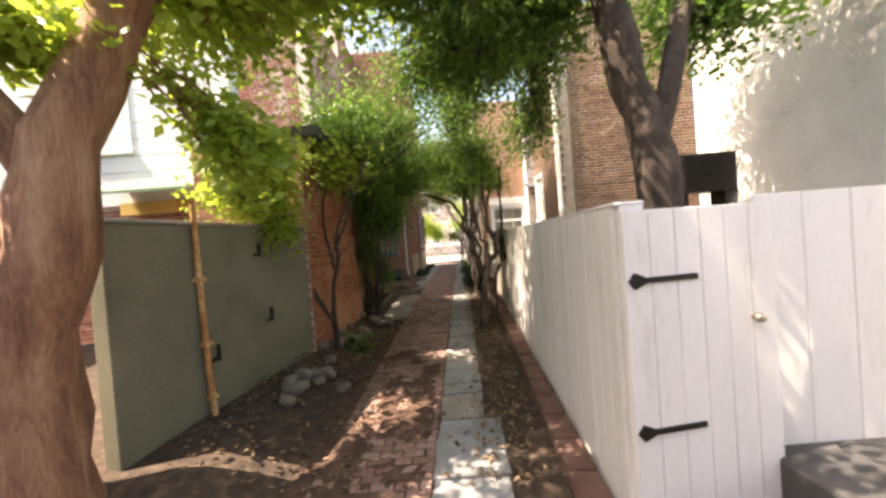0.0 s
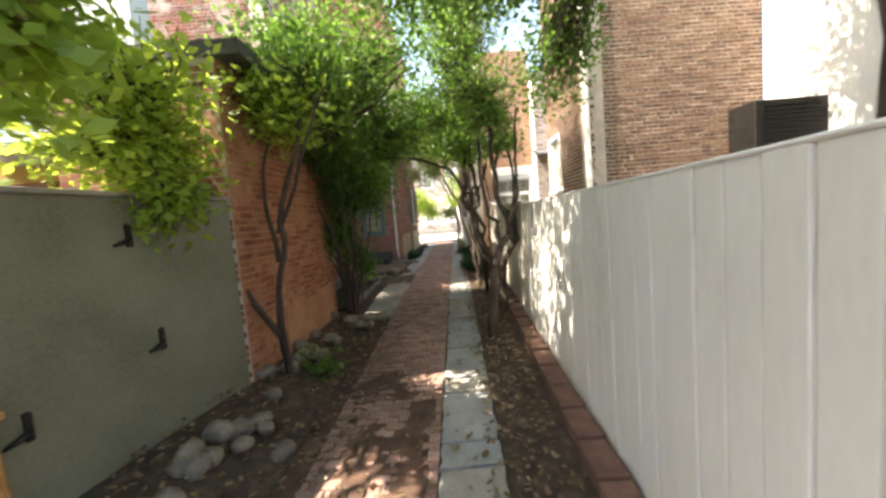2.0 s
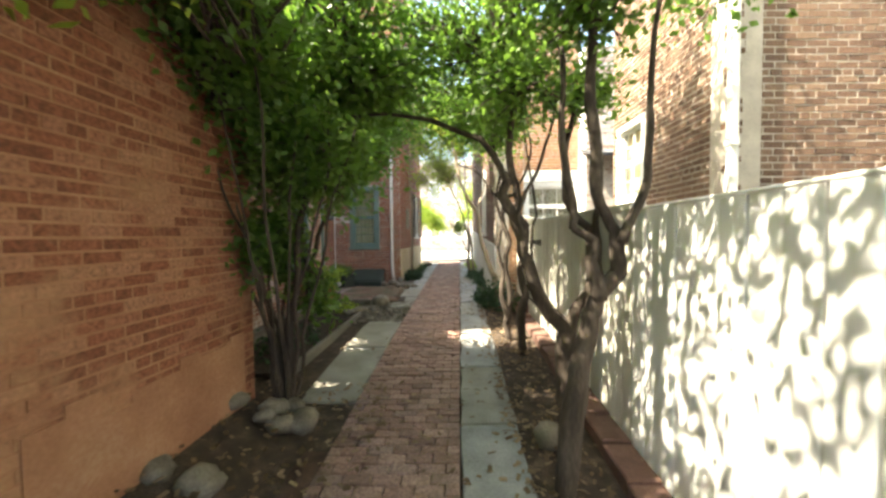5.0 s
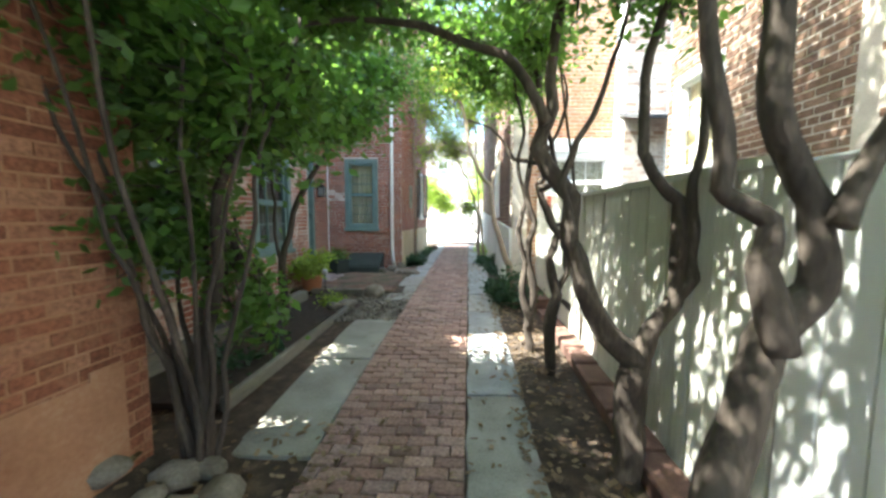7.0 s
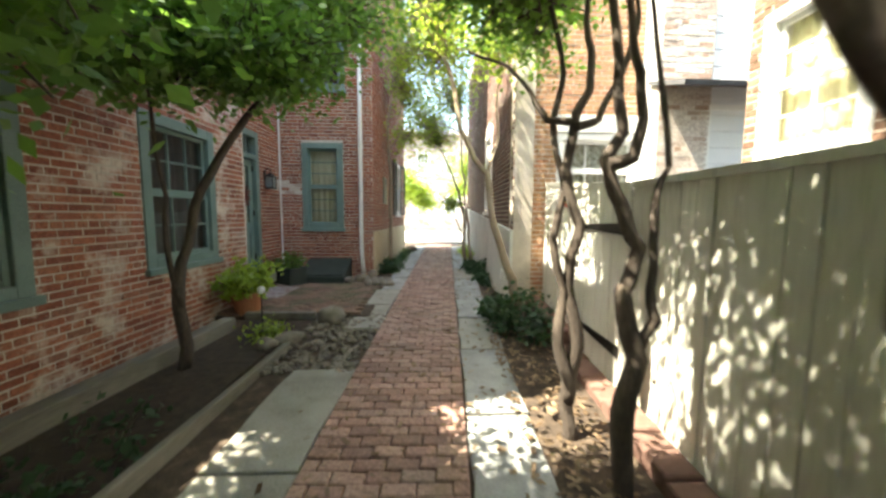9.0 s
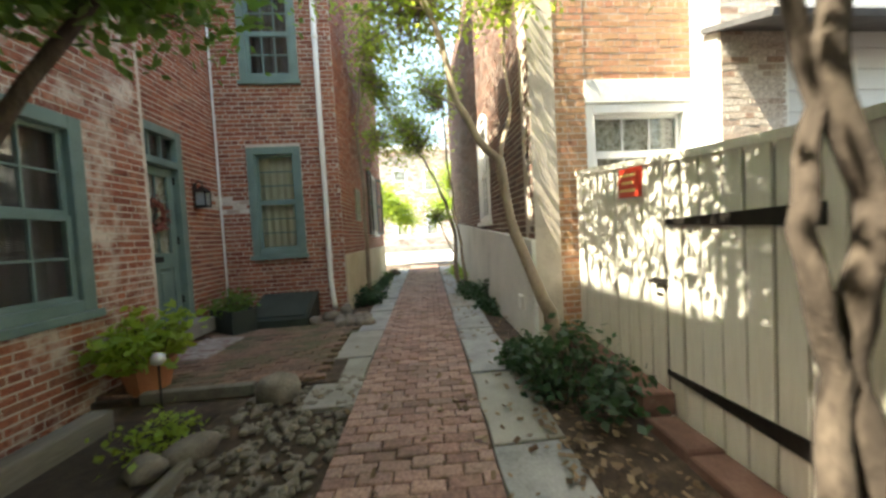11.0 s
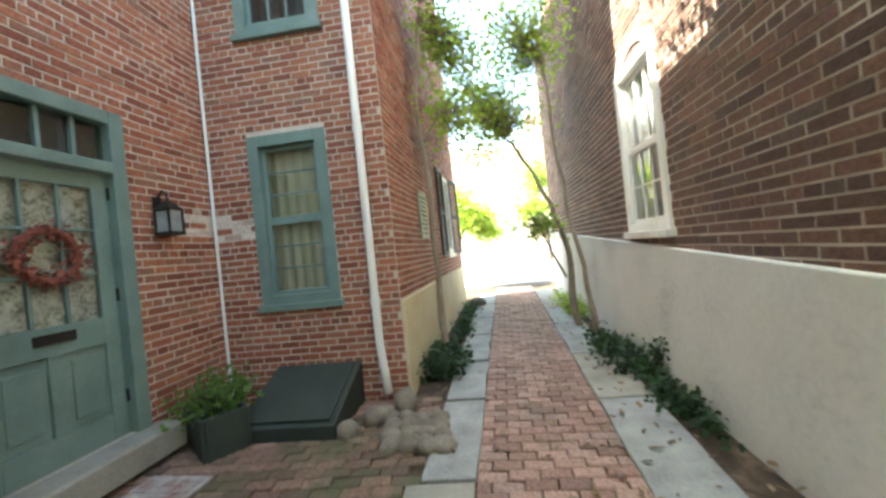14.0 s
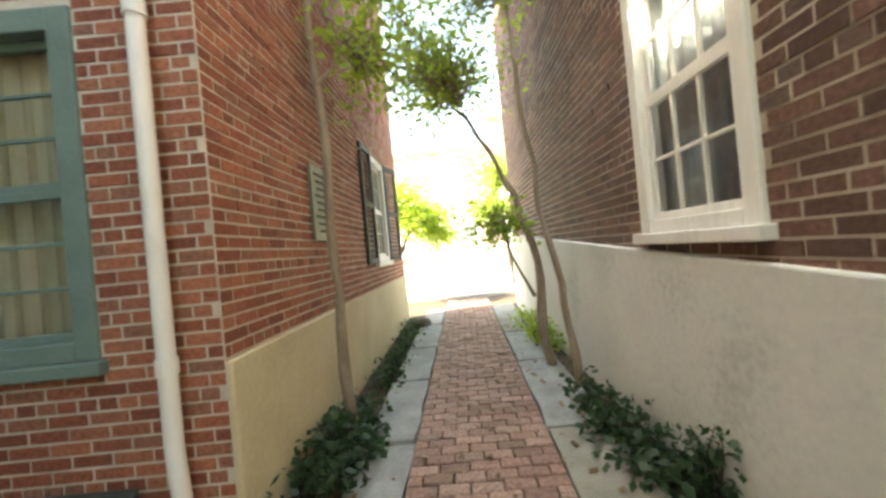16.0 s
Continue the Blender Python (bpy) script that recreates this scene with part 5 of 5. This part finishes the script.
# rocks, rubble, edging
for i, (x, y, sx, sy, sz) in enumerate(((-0.17, 11.85, 0.19, 0.16, 0.13), (-0.45, 11.1, 0.17, 0.12, 0.08), (-0.08, 7.3, 0.17, 0.12, 0.09), (-0.62, 10.95, 0.12, 0.1, 0.07), (-0.25, 14.45, 0.15, 0.12, 0.1), (-0.05, 14.65, 0.12, 0.1, 0.13), (-0.45, 14.25, 0.12, 0.1, 0.08), (1.9, 7.05, 0.1, 0.14, 0.09), (0.6, 19.6, 0.14, 0.18, 0.12))):
    o = lump("rock", ROCK, (sx, sy, sz), i + 1)
    o.matrix_world = Matrix.Translation((x, y, gz(y) + sz * 0.6)) @ pose(0, 0, 0, 0, 0, i * 50)
    tagged(o, "rounded brown-grey field stone on the ground", "stone", "loose stones")
r_ = random.Random(9)
protos = [lump("heap_stone", ROCK, (0.10, 0.08, 0.065), 20 + k, None, 2, 0.35) for k in range(4)]
for k in range(34):
    o = protos[k] if k < 4 else new("heap_stone", protos[k % 4].data)
    y = r_.uniform(3.6, 7.7)
    x = -0.80 + 0.08 * (y - 5) + abs(r_.gauss(0.2, 0.16))
    s = r_.uniform(0.6, 1.3)
    o.matrix_world = Matrix.Translation((x, y, gz(y) + bank(x, y) + r_.uniform(0.0, 0.05))) @ pose(0, 0, 0, r_.uniform(-20, 20), 0, r_.uniform(0, 360)) @ Matrix.Scale(s, 4)
    tagged(o, "grey-brown stone in the heap along the wall", "stone", "stone heap")
rb = Builder()
for k in range(420):
    y = r_.uniform(10.35, 12.2)
    x = r_.uniform(-0.45, xe(y) - 0.98)
    s = r_.uniform(0.02, 0.06)
    rb.box((0, 0, 0), (s * 1.5, s, s * 0.6), Matrix.Translation((x, y, gz(y) + s * 0.1)) @ pose(0, 0, 0, r_.uniform(-15, 15), r_.uniform(-15, 15), r_.uniform(0, 180)), r_.random(), 0.01)
tagged(rb.make("rubble", ROCK), "scattered small stones and broken paving", "rubble", kind="stuff")


def timber(a, b, z, w, h, label):
    p, q = Vector((*a, 0)), Vector((*b, 0))
    k = Builder()
    k.box((0, 0, 0), ((q - p).length, w, h), cut=0.008)
    o = bevel(k.make("edging_timber", WOOD_GREY), 0.005)
    o.matrix_world = Matrix.Translation((p + q) / 2 + Vector((0, 0, z))) @ pose(0, 0, 0, 0, 0, math.degrees(math.atan2(q.y - p.y, q.x - p.x)))
    tagged(o, label, "edging", "timber edging of the bed")


timber((-0.55, 8.1), (-0.42, 11.0), gz(9.5) + 0.03, 0.06, 0.12, "weathered timber edging along the planting bed")
timber((-1.35, 12.0), (-0.42, 12.0), gz(12) + 0.04, 0.08, 0.1, "pale stone edging across the bed's end")
timber((-1.55, 8.4), (-1.35, 11.6), gz(10) + 0.08, 0.16, 0.2, "grey timber sill board along brick house")
bd = Builder()
bd.box((-1.05, 9.9, gz(9.9) + 0.005), (0.95, 3.6, 0.05))
tagged(bd.make("planting_bed", surface("black_soil", [(0.3, (0.018, 0.013, 0.009)), (0.7, (0.065, 0.045, 0.03))], 12, 90, 0.95, bump=0.9, depth=0.03)), "dark bare soil of the planting bed", "soil", kind="structure")

for k in range(16):
    o = new("cobble", protos[k % 4].data)
    o.matrix_world = Matrix.Translation((-0.02 + 0.13 * (k % 4) - 0.03 * (k // 4), 14.0 + 0.14 * (k // 4), gz(14.2) + 0.03)) @ pose(0, 0, 0, 0, 0, r_.uniform(0, 360))
    tagged(o, "small grey cobble set beside the flagstones", "cobble", "cobbles by the downpipe")

# fallen leaves
fl = Builder()
for k in range(3600):
    if k % 3 == 0:
        y = r_.uniform(2.5, 12.0)
        x = xe(y) + r_.uniform(0.35, 0.95)
    elif k % 3 == 1:
        y = r_.uniform(2.5, 8.0)
        x = r_.uniform(-1.1, xe(y) - 0.6)
    else:
        y = r_.uniform(2.5, 20)
        x = xe(y) + r_.gauss(0.1, 0.7)
        if x > xf(y) - 0.1 or x < xe(y) - 1.6:
            continue
    z = gz(y) + bank(x, y) + 0.045
    s = r_.uniform(0.025, 0.06)
    fl.box((0, 0, 0), (s, s * 0.55, 0.003), Matrix.Translation((x, y, z)) @ pose(0, 0, 0, r_.uniform(-25, 25), r_.uniform(-25, 25), r_.uniform(0, 360)), r_.random() ** 1.6)
tagged(fl.make("fallen_leaves", FALLEN), "dry brown fallen leaves over path and soil", "leaves", kind="stuff")

# ---- paving, slabs and kerb ----
pv = Builder()
ys0, ys1 = 1.2, 22.0
y = ys0
while y < ys1:
    w = 0.98
    pv.face_block([(xe(y) - w, y, gz(y) - 0.0), (xe(y), y, gz(y)), (xe(y + 0.4), y + 0.4, gz(y + 0.4)), (xe(y + 0.4) - w, y + 0.4, gz(y + 0.4))], [(0, 1, 2, 3)])
    y += 0.4
pave = tagged(pv.make("pavement_brick", DIRT), "old red brick path sunk in brown dirt", "path", kind="structure")
one = Builder()
one.box((0, 0, 0), (0.188, 0.094, 0.05), cut=0.008)
bproto = one.make("brick", BRICK_PAVE, pave)
pr = Builder()
r_ = random.Random(17)
rows = int((ys1 - ys0) / 0.1)
singles = 0
for r in range(rows):
    y = ys0 + (r + 0.5) * 0.1
    off = 0.098 if r % 2 else 0.0
    for k in range(6 if off else 5):
        x0, x1 = k * 0.196 - off, (k + 1) * 0.196 - off
        x0, x1 = max(0, x0), min(0.98, x1)
        if x1 - x0 < 0.04:
            continue
        x = xe(y) - 0.98 + (x0 + x1) / 2
        sx = (x1 - x0 - 0.008) / 0.188
        mm = Matrix.Translation((x, y + r_.uniform(-0.004, 0.004), gz(y) + 0.002 + r_.uniform(-0.006, 0.006) + 0.006 * noise.noise(Vector((x * 2, y * 2, 0))))) @ pose(0, 0, 0, r_.uniform(-1.5, 1.5) + 1.5, r_.uniform(-1.5, 1.5), YAW + r_.uniform(-1.5, 1.5)) @ Matrix.Diagonal((sx, 1, 1, 1))
        if 8.0 < y < 13.4 and singles < 299:
            singles += 1
            ob = bproto if singles == 1 else new("brick", bproto.data)
            ob.parent = pave
            ob.matrix_world = mm
        else:
            pr.box((0, 0, 0), (0.188, 0.094, 0.05), mm, r_.random(), 0.008)
tagged(pr.make("bricks", BRICK_PAVE, pave), kind="stuff")

# dirt drifted over the path's near end
dd = Builder()
nx, ny = 14, 64
for j in range(ny + 1):
    y = 0.6 + j * 0.1
    for i in range(nx + 1):
        x = xe(y) - 1.25 + i * 0.09
        f = max(0.0, (y - 4.6) / 2.4)
        dd.v.append((x, y, gz(y) + 0.028 + 0.03 * noise.noise(Vector((x * 3.1, y * 1.6, 4))) + 0.012 * noise.noise(Vector((x * 11, y * 11, 2))) - 0.035 * f - (0.05 if i in (0, nx) else 0)))
for j in range(ny):
    for i in range(nx):
        k = j * (nx + 1) + i
        dd.f.append((k, k + 1, k + nx + 2, k + nx + 1))
        dd.tone.append(0)
tagged(dd.make("drifted_soil", surface("reddish_soil", [(0.3, (0.035, 0.02, 0.014)), (0.5, (0.09, 0.05, 0.034)), (0.72, (0.17, 0.1, 0.07))], 7, 90, 0.95, bump=0.7, depth=0.02), smooth=True), "brown soil drifted over the old path", "soil", kind="structure")

# paved court before the door
ct = Builder()
ct.box((-0.85, 13.45, gz(13.4) - 0.03), (2.3, 2.9, 0.06))
court = tagged(ct.make("pavement_court", DIRT), "uneven mossy brick court before the green door", "pavement", kind="structure")
cr = Builder()
for r in range(28):
    for k in range(11):
        x = -1.93 + (k + (0.5 if r % 2 else 0)) * 0.2
        y = 12.1 + r * 0.102
        if x > xe(y) - 1.42:
            continue
        cr.box((0, 0, 0), (0.192, 0.094, 0.05), Matrix.Translation((x, y, gz(13.4) + 0.012 + 0.012 * noise.noise(Vector((x * 3, y * 3, 1))))) @ pose(0, 0, 0, r_.uniform(-2.5, 2.5), r_.uniform(-2.5, 2.5), r_.uniform(-3, 3) + 5), r_.random(), 0.008)
tagged(cr.make("bricks", brick_surface("mossy_paving_brick", [(0.0, (0.11, 0.075, 0.055)), (0.5, (0.20, 0.12, 0.09)), (1.0, (0.27, 0.17, 0.13))], ((0.075, 0.085, 0.04), 1.6, 0.46, 0.66)), court), kind="stuff")


def slab(x0, x1, y0, y1, mat, seed, lift=0.02):
    """A flagstone between two edges given from the path's right edge."""
    r2 = random.Random(seed)
    k = Builder()
    n = 5
    edge = []
    j = lambda: r2.uniform(-0.014, 0.014)
    for i in range(n):
        yy = y0 + (y1 - y0) * i / (n - 1)
        edge.append((xe(yy) + x0 + j(), yy))
    for i in range(n):
        yy = y1 - (y1 - y0) * i / (n - 1)
        edge.append((xe(yy) + x1 + j(), yy))
    cx, cy = sum(p[0] for p in edge) / len(edge), sum(p[1] for p in edge) / len(edge)
    tilt = r2.uniform(-0.006, 0.006)
    vs = [(x, y, gz(y) - 0.05) for x, y in edge] + [(x, y, gz(y) + lift - 0.006 + tilt) for x, y in edge] + [(cx + (x - cx) * 0.97, cy + (y - cy) * 0.985, gz(cy + (y - cy) * 0.985) + lift + tilt) for x, y in edge]
    q = len(edge)
    fs = [(i, q + i, q + (i + 1) % q, (i + 1) % q) for i in range(q)] + [(q + i, 2 * q + i, 2 * q + (i + 1) % q, q + (i + 1) % q) for i in range(q)]
    fs += [(2 * q + i, 2 * q + n * 2 - 1 - i, 2 * q + n * 2 - 2 - i, 2 * q + i + 1) for i in range(n - 1)]
    k.face_block(vs, fs)
    o = k.make("flagstone", mat)
    tagged(o, "worn grey flagstone laid along the brick path", "flagstone", "flagstones along the path")


y = 1.9
k = 0
for ln_ in (0.7, 0.85, 0.55, 0.28, 0.75, 0.3, 0.8, 1.15, 1.15, 1.2, 1.2, 1.1, 1.4, 1.3, 1.2, 1.5, 1.3, 1.2, 1.2):
    wide = 0.62 if y < 3.3 else 0.47
    slab(0.012, wide, y + 0.015, y + ln_ - 0.015, CONCRETE if k % 3 == 2 else SLAB, 200 + k)
    y += ln_
    k += 1
for k, (a, c, w0) in enumerate(((7.7, 9.1, -1.55), (9.12, 10.4, -1.55), (11.55, 12.6, -1.42), (12.62, 13.6, -1.42), (13.65, 14.75, -1.35), (14.8, 15.8, -1.36), (15.85, 17.0, -1.38), (17.05, 18.2, -1.38), (18.25, 19.6, -1.38), (19.65, 21.0, -1.4))):
    slab(w0, -0.99, a, c, CONCRETE if k < 4 else SLAB, 260 + k)

# kerb of red brick along the fence
one = Builder()
one.box((0, 0, 0), (0.22, 0.39, 0.16), cut=0.012)
kp = one.make("kerb_brick", KERB_RED)
kerb = empty("kerb", Matrix.Identity(4))
tagged(kerb, "low worn red brick kerb at the fence foot", "kerb", kind="structure")
kp.parent = kerb
i = 0
y = 2.3
while y < 12.5:
    o = kp if i == 0 else new("kerb_brick", kp.data)
    o.parent = kerb
    up = 0.07 if y < 9.6 else (0.03 if y < 11.0 else 0.17)
    o.matrix_world = Matrix.Translation((xf(y) - 0.16, y, gz(y) + up - 0.06)) @ pose(0, 0, 0, r_.uniform(-1, 1), r_.uniform(-2, 2), YAW)
    i += 1
    y += 0.4
